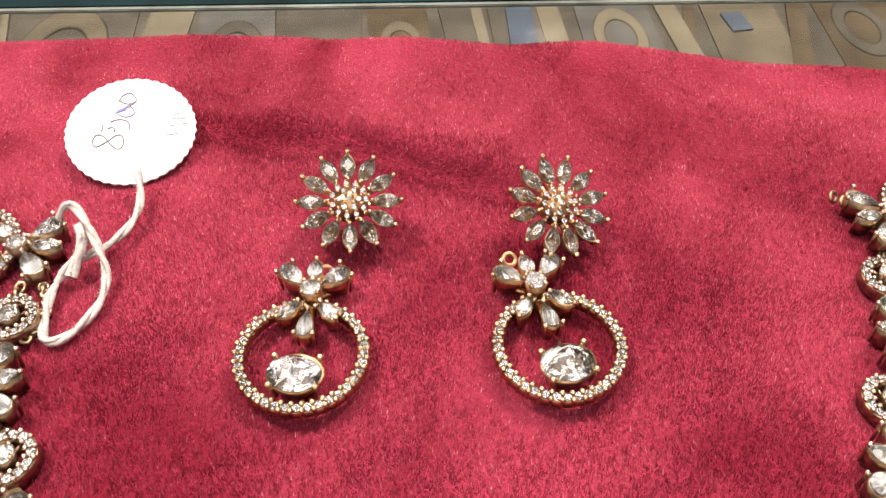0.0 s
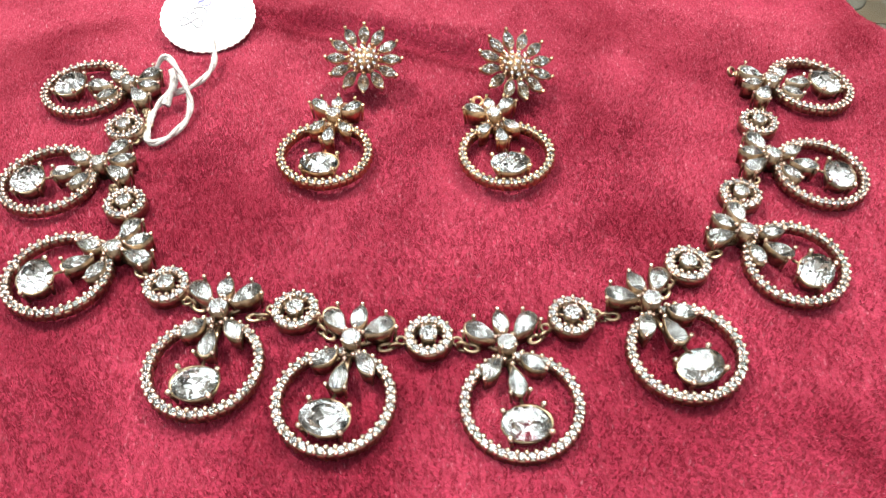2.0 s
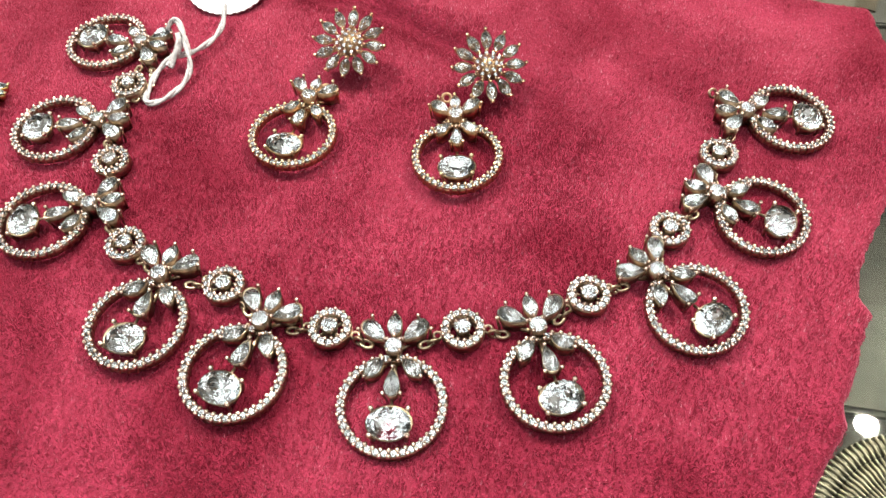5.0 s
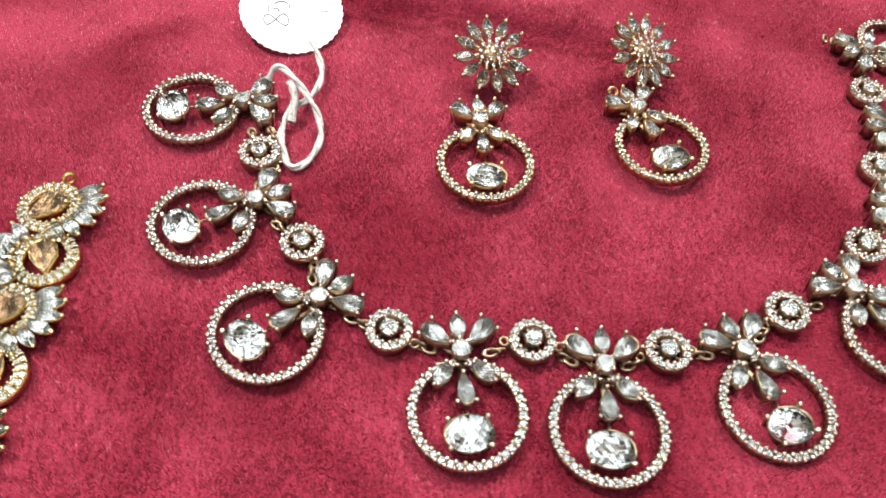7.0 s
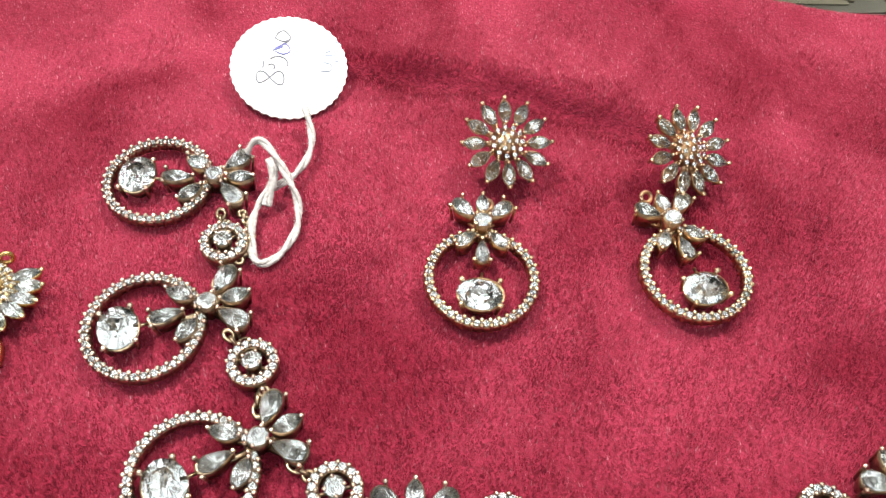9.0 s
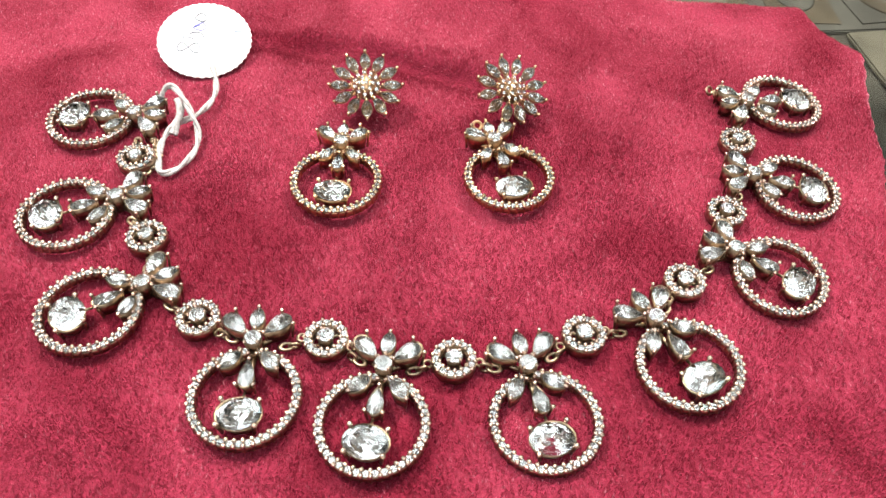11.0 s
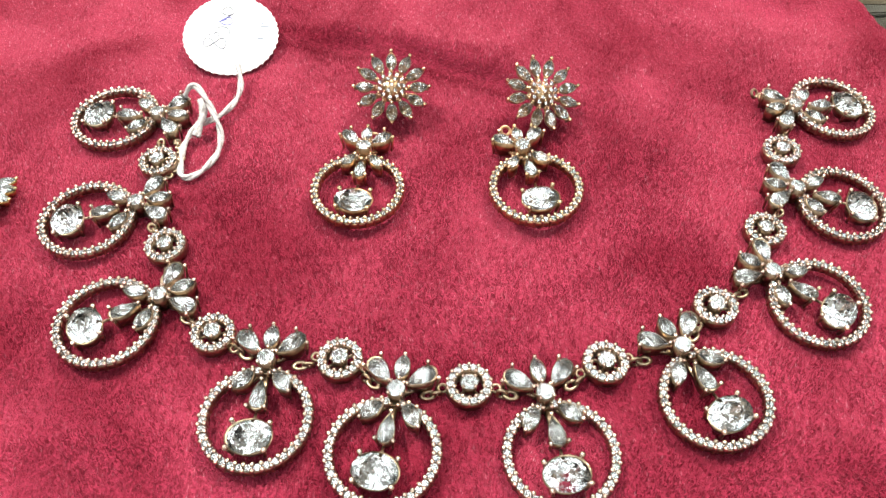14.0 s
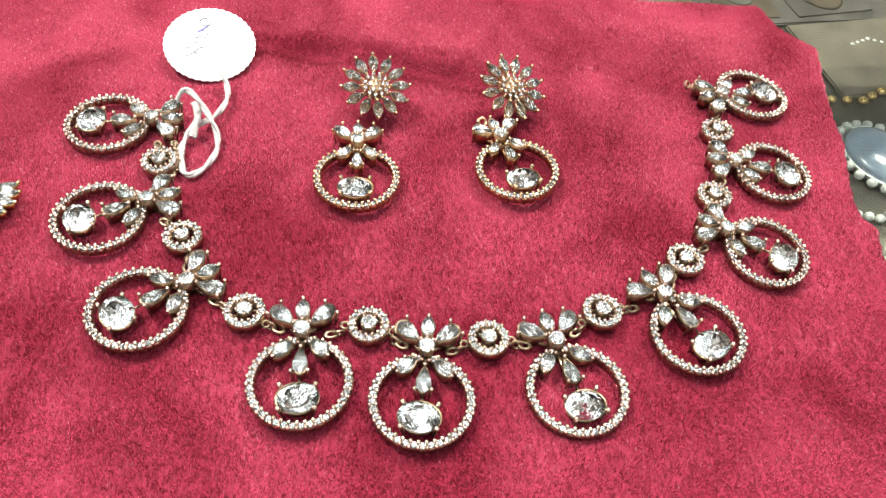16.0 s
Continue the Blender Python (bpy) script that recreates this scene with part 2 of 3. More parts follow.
def post(bm, a, b, r, seg=6):
    """A thin wire from a to b."""
    a, b = Vector(a), Vector(b)
    m = Matrix.Translation((a + b) / 2) @ (b - a).to_track_quat("Z", "Y").to_matrix().to_4x4()
    bmesh.ops.create_cone(bm, cap_ends=True, segments=seg, radius1=r, radius2=r, depth=(b - a).length, matrix=m)


def prong(bm, a, b, r, head):
    """A short claw from a up to b with a polished rounded head."""
    a, b = Vector(a), Vector(b)
    d = (b - a).normalized()
    u = d.orthogonal().normalized()
    v = d.cross(u)
    rows = []
    for c, w in ((a, r), (b - d * head * 0.55, r), (b - d * head * 0.1, head), (b + d * head * 0.55, head * 0.75)):
        rows.append([bm.verts.new(c + (u * math.cos(q) + v * math.sin(q)) * w) for q in (math.pi * k / 3 for k in range(6))])
    tip = bm.verts.new(b + d * head * 0.95)
    for i in range(3):
        for k in range(6):
            bm.faces.new((rows[i][k], rows[i][(k + 1) % 6], rows[i + 1][(k + 1) % 6], rows[i + 1][k])).material_index = min(i, 1)
    for k in range(6):
        bm.faces.new((rows[3][k], rows[3][(k + 1) % 6], tip)).material_index = 1


def basket(bm, pts, x, y, turn, z0, z1, taper=0.72, wall=0.16, rim=1.03):
    """The open metal cup under a stone."""
    ca, sa = math.cos(turn), math.sin(turn)
    rings = []
    for k, z in ((rim, z1), (taper, z0), (taper - wall, z0), (rim - wall, z1)):
        rings.append([bm.verts.new((x + (px * ca - py * sa) * k, y + (px * sa + py * ca) * k, z)) for px, py in pts])
    n = len(pts)
    for a, b in zip(rings, rings[1:] + rings[:1]):
        for i in range(n):
            bm.faces.new((a[i], a[(i + 1) % n], b[(i + 1) % n], b[i]))


def torus(bm, major, minor, m=Matrix(), n=20, k=8, squash=1.0):
    rows = []
    for i in range(n):
        a = 2 * math.pi * i / n
        rows.append([bm.verts.new(m @ Vector(((major + minor * math.cos(b)) * math.cos(a) * squash,
                                             (major + minor * math.cos(b)) * math.sin(a), minor * math.sin(b))))
                     for b in (2 * math.pi * j / k for j in range(k))])
    for i in range(n):
        for j in range(k):
            bm.faces.new((rows[i][j], rows[(i + 1) % n][j], rows[(i + 1) % n][(j + 1) % k], rows[i][(j + 1) % k]))


def band(bm, inner, outer, z0, z1, cx=0.0, cy=0.0, n=64, groove=0.9):
    """A ring with two rims and a groove between them."""
    prof = [(inner, z0), (outer, z0), (outer, z1 - 0.25), (outer - 0.25, z1), (outer - 0.3, z1 - groove), (inner + 0.3, z1 - groove), (inner + 0.25, z1), (inner, z1 - 0.25)]
    rows = [[bm.verts.new((cx + r * math.cos(a), cy + r * math.sin(a), z)) for r, z in prof]
            for a in (2 * math.pi * i / n for i in range(n))]
    for i in range(n):
        a, b = rows[i], rows[(i + 1) % n]
        for j in range(len(prof)):
            bm.faces.new((a[j], b[j], b[(j + 1) % len(prof)], a[(j + 1) % len(prof)]))


# ---- the setting: room, counter, cloth ----
def box(name, lo, hi, mat, parent=None, bevel=0.0):
    bm = bmesh.new()
    c = [(a + b) / 2 for a, b in zip(lo, hi)]
    s = [b - a for a, b in zip(lo, hi)]
    bmesh.ops.create_cube(bm, size=1, matrix=Matrix.Translation(c) @ Matrix.Diagonal((*s, 1)))
    if bevel:
        bmesh.ops.bevel(bm, geom=bm.edges[:], offset=bevel, segments=2, affect="EDGES")
    return part(name, bm, mat, parent, scale=1.0)


# Unseen room shell added for reflections; tones set for the stones and glass.
FLOOR = -0.95
tagged(box("floor", (-3, -3, FLOOR - 0.05), (3, 4, FLOOR), TEAL), "unseen pale floor added to bounce light", kind="structure")
tagged(box("ceiling", (-3, -3, CEILING), (3, 4, CEILING + 0.05), CEIL), "unseen plain ceiling, toned down for the glass reflection", kind="structure")
tagged(box("wall_north", (-3, 4, FLOOR), (3, 4.1, CEILING), WALL), "unseen plain wall added for the stones to reflect", kind="structure")
tagged(box("wall_south", (-3, -3.1, FLOOR), (3, -3, CEILING), WALL), "unseen plain wall added for the stones to reflect", kind="structure")
tagged(box("wall_east", (3, -3, FLOOR), (3.1, 4, CEILING), WALL), "unseen plain wall added for the stones to reflect", kind="structure")
tagged(box("wall_west", (-3.1, -3, FLOOR), (-3, 4, CEILING), WALL), "unseen plain wall added for the stones to reflect", kind="structure")


def downlight(x, y):
    top = thing("ceiling_light", pose(x, y, CEILING), "round white recessed ceiling downlight", "ceiling light", "ceiling downlights")
    bm = bmesh.new()
    band(bm, 24, 36, -12, 0)
    part("rim", bm, STEEL, top)
    bm = bmesh.new()
    bmesh.ops.create_circle(bm, cap_ends=True, segments=32, radius=23, matrix=Matrix.Translation((0, 0, -3)))
    part("diffuser", bm, LEDGLOW, top)


for lx, ly, _ in LAMPS:
    downlight(lx, ly)


def added_panel_light(x, y):
    top = thing("added_panel_light", pose(x, y, CEILING), "unseen square ceiling panel light added to brighten the stones", "ceiling light", "ceiling panel lights")
    bm = bmesh.new()
    bmesh.ops.create_cube(bm, size=1, matrix=Matrix.Translation((0, 0, -5)) @ Matrix.Diagonal((370, 370, 10, 1)))
    bmesh.ops.bevel(bm, geom=bm.edges[:], offset=2, segments=2, affect="EDGES")
    part("frame", bm, STEEL, top)
    bm = bmesh.new()
    bmesh.ops.create_grid(bm, x_segments=1, y_segments=1, size=172, matrix=Matrix.Translation((0, 0, -11)))
    part("diffuser", bm, PANELGLOW, top)


for lx, ly in ADDED_PANELS:
    added_panel_light(lx, ly)

# glass-topped display counter
counter = thing("display_counter", pose(0, 0, FLOOR, 0, 0, -2.1), "glass-topped jewellery display counter with a lined shelf", "counter")
GT = -0.0032  # upper face of the glass
SHELF_Z = -0.075
up = -FLOOR
glass_top = box("glass_top", (-0.9, -0.35, up + GT - 0.005), (0.9, 0.135, up + GT), GLASS, counter, 0.0008)
glass_top.visible_shadow = False
box("ledge", (-0.9, 0.0919, up + GT + 0.0003), (0.9, 0.135, up + GT + 0.0012), LEDGE, counter, 0.0002)
box("glass_edge_strip", (-0.9, 0.0904, up + GT + 0.0003), (0.9, 0.0918, up + GT + 0.0011), PALE, counter, 0.0002)
box("shelf", (-0.88, -0.33, up + SHELF_Z - 0.01), (0.88, 0.40, up + SHELF_Z), SHELF, counter)
box("front_panel", (-0.9, -0.35, 0.0), (0.9, -0.33, up - 0.011), TIMBER, counter)
box("side_panel", (-0.9, -0.33, 0.0), (-0.88, 0.40, up - 0.011), TIMBER, counter)
box("side_panel", (0.88, -0.33, 0.0), (0.9, 0.40, up - 0.011), TIMBER, counter)

box("back_panel", (-0.88, 0.385, 0.0), (0.88, 0.40, up + SHELF_Z - 0.011), TIMBER, counter)

BACK = [(-250, 84), (-90, 80), (-63, 78.5), (-40, 78.3), (-22, 75.6), (-5.5, 75.5), (15.5, 71), (33, 71.2), (61, 64), (92, 60), (112, 58)]
RIGHT = [(-170, 40), (-100, 62), (-65, 79.8), (-58, 83), (-52, 86.3), (-49, 86.0), (-40, 89), (-32, 91.2), (-29, 92.8), (-26, 90.4), (-18, 92),
         (-0.7, 99), (9.5, 101.2), (26, 106.5), (37, 110.5), (46.5, 104.5), (59, 101), (70, 98)]


def along(table, x):
    return float(np.interp(x, [a for a, _ in table], [b for _, b in table]))


CREASE = [(-46, 48), (-31, 44.6), (-19, 42.2), (-9, 38.4), (3.5, 31.6), (12, 28)]


def raw_lie(x, y):
    """Height of the cloth's upper face, in millimetres."""
    q = Vector((x / 34, y / 26, 0.3))
    h = 0.5 * noise.noise(q) + 0.28 * noise.noise(q * 2.3 + Vector((3, 1, 0))) + 0.12 * noise.noise(q * 5.1)
    edge = max(0.0, 1 - abs(y - (along(BACK, x) - 3)) / 7)
    k = min(1.0, max(0.0, (x - 38) / 36))
    dip = -1.5 * k * k * (3 - 2 * k)
    valley = 0.0
    if -52 < x < 18:
        fade = min(1.0, (x + 52) / 12, (18 - x) / 10)
        d = y - along(CREASE, x) - 1.5
        fold = 0.55 + 0.45 * math.cos((x + 29) / 3.9) if x < -17 else 1.0
        valley = 2.6 * fade * fold * math.tanh(d / 1.9) * math.exp(-abs(d) / 9)
    return h + dip + valley + 1.1 * edge * (0.6 + 0.6 * noise.noise(Vector((x / 17, 2.2, 0))))


STEP = 1.5
GX, GY = np.arange(-252, 116, STEP), np.arange(-172, 92, STEP)
HEIGHT = np.array([[raw_lie(x, y) for y in GY] for x in GX])


NAP = np.array([[0.55 * noise.noise(Vector((x / 24, y / 13, 4.4))) + 0.45 * noise.noise(Vector((x / 10, y / 6, 9.1))) + 0.2 * noise.noise(Vector((x / 3, y / 2.6, 1.7)))
                 for y in GY] for x in GX])


def field_at(field, x, y):
    u, v = np.clip((x - GX[0]) / STEP, 0, len(GX) - 1.001), np.clip((y - GY[0]) / STEP, 0, len(GY) - 1.001)
    i, j = u.astype(int), v.astype(int)
    a, b = u - i, v - j
    return field[i, j] * (1 - a) * (1 - b) + field[i + 1, j] * a * (1 - b) + field[i, j + 1] * (1 - a) * b + field[i + 1, j + 1] * a * b


def lie_many(x, y):
    return field_at(HEIGHT, x, y)


def lie(x, y):
    return float(lie_many(np.array([float(x)]), np.array([float(y)]))[0])


def rag(q, s):
    """How far a torn edge strays from its line."""
    return 0.5 * noise.noise(Vector((q / 2.6, s, 0))) + 0.25 * noise.noise(Vector((q / 0.8, s, 1)))


EDGE_Y = np.arange(-170, 75, 0.3)
EDGE_X = np.array([along(RIGHT, q) + rag(q, 7.7) for q in EDGE_Y])


def cloth():
    nu, nv = 380, 300
    xs = np.linspace(0, 1, nu + 1)
    bm_v = []
    for j in range(nv + 1):
        for i in range(nu + 1):
            y0 = -170 + 229 * j / nv
            xr = along(RIGHT, y0) + rag(y0, 7.7)
            x = -250 + (250 + xr) * xs[i]
            y = -170 + (170 + along(BACK, x) + 0.4 * rag(x, 3.1)) * j / nv
            drop = 0.0
            e = min((xr - x) / 1.6, (along(BACK, x) - y) / 2.2)
            if e < 1:
                drop = 1.2 * (1 - max(0, e)) ** 2
            bm_v.append((x * MM, y * MM, (lie(x, y) - drop) * MM))
    w = nu + 1
    top = [(j * w + i, j * w + i + 1, (j + 1) * w + i + 1, (j + 1) * w + i) for j in range(nv) for i in range(nu)]
    rim = [i for i in range(w)] + [j * w + nu for j in range(1, nv + 1)] + [nv * w + i for i in range(nu - 1, -1, -1)] + [j * w for j in range(nv - 1, 0, -1)]
    base = len(bm_v)
    for r in rim:
        x, y, z = bm_v[r]
        bm_v.append((x, y, -0.0032))
    side = [(rim[k], base + k, base + (k + 1) % len(rim), rim[(k + 1) % len(rim)]) for k in range(len(rim))]
    me = bpy.data.meshes.new("velvet_cloth")
    me.from_pydata(bm_v, [], top + side)
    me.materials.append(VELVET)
    for p in me.polygons:
        p.use_smooth = True
    me.update()
    return tagged(new("velvet_cloth", me), "crimson velvet cloth with a ragged edge on a glass counter", "cloth")


cloth()


# patches where the nap was brushed against its lie: middle and half-widths
WORN = [(58, -66, 15, 5), (79, -62, 9, 5), (70, -74, 16, 6), (-60, -62, 16, 5), (-28, 44, 9, 4), (-3, 36, 11, 4.5),
        (-34, -82, 26, 8), (30, -86, 40, 9), (-88, -66, 14, 10), (82, -52, 8, 8), (45, -70, 14, 6), (66, -84, 14, 8)]


def pile_strands(count=760000):
    """The nap of the velvet: short strands leaning the way the cloth was brushed."""
    rng = np.random.default_rng(5)
    x, y = rng.uniform(-128, 112, count), rng.uniform(-92, 82, count)
    keep = (y < np.interp(x, [a for a, _ in BACK], [b for _, b in BACK]) - 1.3) & (x < np.interp(y, EDGE_Y, EDGE_X) - 0.15)
    x, y = x[keep], y[keep]
    n = len(x)
    crease = np.exp(-((y - np.interp(x, [a for a, _ in CREASE], [b for _, b in CREASE]) + 1.0) / 3.8) ** 2) * (x > -50) * (x < 17)
    brushed = field_at(NAP, x, y)
    turn = 3.14 + 1.1 * brushed + rng.normal(0, 0.2, n)
    fine = rng.normal(0, 1, (560, 200))
    u, v = (x + 130) / 0.45, (y + 95) / 1.0
    i, j = u.astype(int), v.astype(int)
    p, q = u - i, v - j
    ruffle = fine[i, j] * (1 - p) * (1 - q) + fine[i + 1, j] * p * (1 - q) + fine[i, j + 1] * (1 - p) * q + fine[i + 1, j + 1] * p * q
    rough = np.clip((20 - y) / 80, 0.3, 1)
    lean = np.clip(0.72 + 0.6 * rough * ruffle + 0.55 * field_at(NAP, y * 0.9 + 5, x * 0.8 - 40) + 0.2 * rng.normal(0, 1, n), -0.6, 1.35)
    lean += 0.5 * np.clip((y - 10) / 40, 0, 1)
    for px, py, rx, ry in WORN:
        spot = np.exp(-(((x - px) / rx) ** 2 + ((y - py) / ry) ** 2)) * (0.75 + 0.5 * brushed)
        lean -= 0.95 * np.clip(spot, 0, 1)
    lean = np.clip(lean * (1 - crease) - 0.65 * crease, -0.75, 1.35)
    tuft = rng.random(n) < 0.2
    length = rng.uniform(0.38, 0.78, n) * np.where(tuft, 1.35, 1.0)
    gap = np.minimum((np.interp(y, EDGE_Y, EDGE_X) - x) / 1.6, (np.interp(x, [a for a, _ in BACK], [b for _, b in BACK]) - y) / 2.2)
    length *= np.clip(gap, 0.35, 1)
    dx, dy = np.sin(turn) * np.sin(lean), -np.cos(turn) * np.sin(lean)
    z = lie_many(x, y) - 0.08 - 1.2 * (1 - np.clip(gap, 0, 1)) ** 2
    half = rng.uniform(0.06, 0.105, n) * np.where(tuft, 1.7, 1.0)
    sx, sy = np.cos(turn) * half, np.sin(turn) * half
    tip = np.stack([x + dx * length, y + dy * length, z + np.cos(lean) * length], 1)
    a = np.stack([x - sx, y - sy, z], 1)
    b = np.stack([x + sx, y + sy, z], 1)
    co = np.stack([a, b, tip], 1).reshape(-1, 3) * MM
    me = bpy.data.meshes.new("velvet_pile")
    me.vertices.add(3 * n)
    me.vertices.foreach_set("co", co.ravel())
    me.loops.add(3 * n)
    me.loops.foreach_set("vertex_index", np.arange(3 * n, dtype=np.int32))
    me.polygons.add(n)
    me.polygons.foreach_set("loop_start", np.arange(0, 3 * n, 3, dtype=np.int32))
    me.update()
    me.validate()
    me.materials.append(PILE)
    return tagged(new("velvet_pile", me), "short brushed crimson nap of the velvet", "pile", kind="stuff")


pile_strands()

# ---- the crystal set ----
S_PAVE = stone_mesh("pave_stone", "oval", 1.28, 1.28, 0.3, 0.7, CLEAR, 8)
S_PAVE_S = stone_mesh("small_pave_stone", "oval", 1.08, 1.08, 0.24, 0.55, CHAMPAGNE, 8)
S_OVAL = stone_mesh("oval_stone", "oval", 7.7, 6.2, 1.3, 2.7, CLEAR, 20, MIRROR_BACK)
S_PEAR = stone_mesh("pear_stone", "pear", 4.2, 5.7, 0.75, 1.7, CLEAR)
S_DROP = stone_mesh("drop_stone", "pear", 3.6, 5.6, 0.8, 1.7, CLEAR)
S_MARQ = stone_mesh("marquise_stone", "marquise", 2.7, 4.7, 0.6, 1.4, CLEAR)
S_ROUND = stone_mesh("round_stone", "oval", 3.1, 3.1, 0.6, 1.5, CLEAR)

# petals of the pendant's flower: kind, direction (degrees), distance of the stone's middle, height of the girdle
PETALS = [("pear", 138, 4.75, 4.3), ("pear", 42, 4.75, 4.3), ("marq", 90, 4.3, 4.4), ("marq", 229, 5.0, 3.9), ("marq", 311, 5.0, 3.9), ("drop", 270, 6.4, 3.9)]
PLAN = {"pear": ("pear", 4.2, 5.7), "drop": ("pear", 3.6, 5.6), "marq": ("marquise", 2.7, 4.7)}
STONE = {"pear": S_PEAR, "drop": S_DROP, "marq": S_MARQ}
RING_Y, RING_IN, RING_OUT, RING_N = -9.95, 7.6, 9.6, 37


def pendant_metal(body, heads, petal=1.0):
    """Hoop, flower and oval cup; petal: the size of the flower's stones."""
    bm = bmesh.new()
    band(bm, RING_IN + 0.3, RING_OUT - 0.3, 1.25, 2.65, 0, RING_Y)
    for i in range(RING_N):
        a = math.radians(90) + 2 * math.pi * (i + 0.5) / RING_N
        c, q = math.cos(a), math.sin(a)
        for r, lean in ((RING_IN + 0.36, 0.14), (RING_OUT - 0.34, -0.14)):
            prong(bm, (r * c, RING_Y + r * q, 1.3), ((r + lean) * c, RING_Y + (r + lean) * q, 3.0), 0.3, 0.5)
    for kind, deg, r, z in PETALS:
        a = math.radians(deg)
        shape, w, l = PLAN[kind]
        w, l, r = w * petal, l * petal, r * petal
        cx, cy, ca, sa = r * math.cos(a), r * math.sin(a), math.cos(a), math.sin(a)
        basket(bm, outline(shape, w, l), cx, cy, a - math.pi / 2, 0.5, z - 0.05)
        tips = [(l / 2, 0.0)] if kind == "marq" else [(l * 0.40, w * 0.42), (l * 0.40, -w * 0.42)]
        for u, v in tips + [(-l / 2 + 0.1, 0.0)]:
            x, y = cx + u * ca - v * sa, cy + u * sa + v * ca
            post(bm, (cx + (u * ca - v * sa) * 0.8, cy + (u * sa + v * ca) * 0.8, 0.6), (x, y, z + 0.3), 0.26)
            bead(bm, x, y, z + 0.35, 0.46, finish=1)
        post(bm, (0.6 * ca, 0.6 * sa, 1.4), (cx, cy, 1.2), 0.5)
    basket(bm, outline("oval", 3.1, 3.1), 0, 0, 0, 0.6, 4.9)
    for i in range(4):
        a = math.radians(45 + 90 * i)
        post(bm, (1.1 * math.cos(a), 1.1 * math.sin(a), 0.8), (1.55 * math.cos(a), 1.55 * math.sin(a), 5.2), 0.25)
        bead(bm, 1.55 * math.cos(a), 1.55 * math.sin(a), 5.25, 0.4, finish=1)
    post(bm, (0, -9.2, 2.7), (-0.1, -11.8, 2.7), 0.28)
    basket(bm, outline("oval", 7.7, 6.2, 20), -0.2, -13.5, 0, 0.3, 3.2, 0.7, 0.1)
    for sx, sy in ((1, 1), (1, -1), (-1, 1), (-1, -1)):
        x, y = -0.2 + sx * 3.1, -13.5 + sy * 2.3
        post(bm, (x * 0.85, y + sy * -0.3, 0.6), (x, y, 3.7), 0.34)
        bead(bm, x, y, 3.85, 0.58, finish=1)
    return mesh_of("pendant", bm, body, True, polished=heads)


PENDANT = pendant_metal(ANTIQUE, PRONG)
DROP = pendant_metal(ROSE, GOLDPRONG, 0.87)


def pendant(parent, m, name="pendant", metal=PENDANT, label="antique gold setting", petal=1.0):
    body = put(name, metal, parent, m, label)
    for i in range(RING_N):
        a = math.radians(90) + 2 * math.pi * i / RING_N
        r = (RING_IN + RING_OUT) / 2
        if i == 0:
            continue
        put("pave_stone", S_PAVE, body, seat(r * math.cos(a), RING_Y + r * math.sin(a), 2.85, math.degrees(a)))
    for kind, deg, r, z in PETALS:
        a = math.radians(deg)
        put("petal_stone", STONE[kind], body, seat(r * petal * math.cos(a), r * petal * math.sin(a), z, deg - 90) @ Matrix.Scale(petal, 4))
    put("center_stone", S_ROUND, body, seat(0, 0, 5.0))
    put("oval_stone", S_OVAL, body, seat(-0.2, -13.5, 3.3), "large clear oval stone")
    return body


LINK_N = 14


def link_metal():
    bm = bmesh.new()
    band(bm, 2.3, 3.9, 0.6, 2.6, n=40)
    for side in (-1, 1):
        torus(bm, 0.75, 0.3, Matrix.Translation((side * 4.5, 0, 1.0)), 16, 6)
    for i in range(LINK_N):
        a = 2 * math.pi * (i + 0.5) / LINK_N
        for r, h in ((2.58, 3.0), (3.7, 2.85)):
            bead(bm, r * math.cos(a), r * math.sin(a), h, 0.44, finish=1)
    basket(bm, outline("oval", 2.9, 2.9), 0, 0, 0, 0.3, 3.3)
    for i in range(4):
        a = math.radians(45 + 90 * i)
        post(bm, (1.0 * math.cos(a), 1.0 * math.sin(a), 0.4), (1.4 * math.cos(a), 1.4 * math.sin(a), 3.6), 0.22)
        bead(bm, 1.4 * math.cos(a), 1.4 * math.sin(a), 3.7, 0.38, finish=1)
        post(bm, (1.2 * math.cos(a), 1.2 * math.sin(a), 1.5), (2.7 * math.cos(a), 2.7 * math.sin(a), 1.5), 0.3)
    return mesh_of("link", bm, ANTIQUE, True, polished=PRONG)


LINK = link_metal()


def ring_mesh(name, major, minor, mat):
    bm = bmesh.new()
    torus(bm, major, minor)
    return mesh_of(name, bm, mat, True)


JUMP = ring_mesh("jump_ring", 0.9, 0.32, ANTIQUE)
SMALL_JUMP = ring_mesh("jump_ring", 0.95, 0.34, ROSE)
bm = bmesh.new()
torus(bm, 0.7, 0.32, Matrix.Diagonal((1.5, 1, 1, 1)))
LOOP = mesh_of("loop", bm, ANTIQUE, True)
CHAIN = ring_mesh("chain_ring", 0.62, 0.36, ANTIQUE)

# flower middle (x, y) and the direction in which each pendant hangs (degrees from -y)
FLOWERS = [(-67.2, 16.3, -95), (-66.4, -9.0, -75), (-57.6, -31.3, -65), (-36.7, -45.1, -5.5), (-14.7, -51.6, -12.5),
           (9.6, -52.4, 10), (33.5, -44.7, 25), (53.1, -29.0, 53.5), (63.9, -8.6, 74), (70.2, 14.8, 98)]
LINKS = [(-65.0, 3.2), (-59.2, -19.0), (-47.1, -38.7), (-24.5, -44.7), (-2.7, -50.0), (20.6, -46.4), (41.7, -35.8), (55.7, -17.9), (65.0, 3.2)]

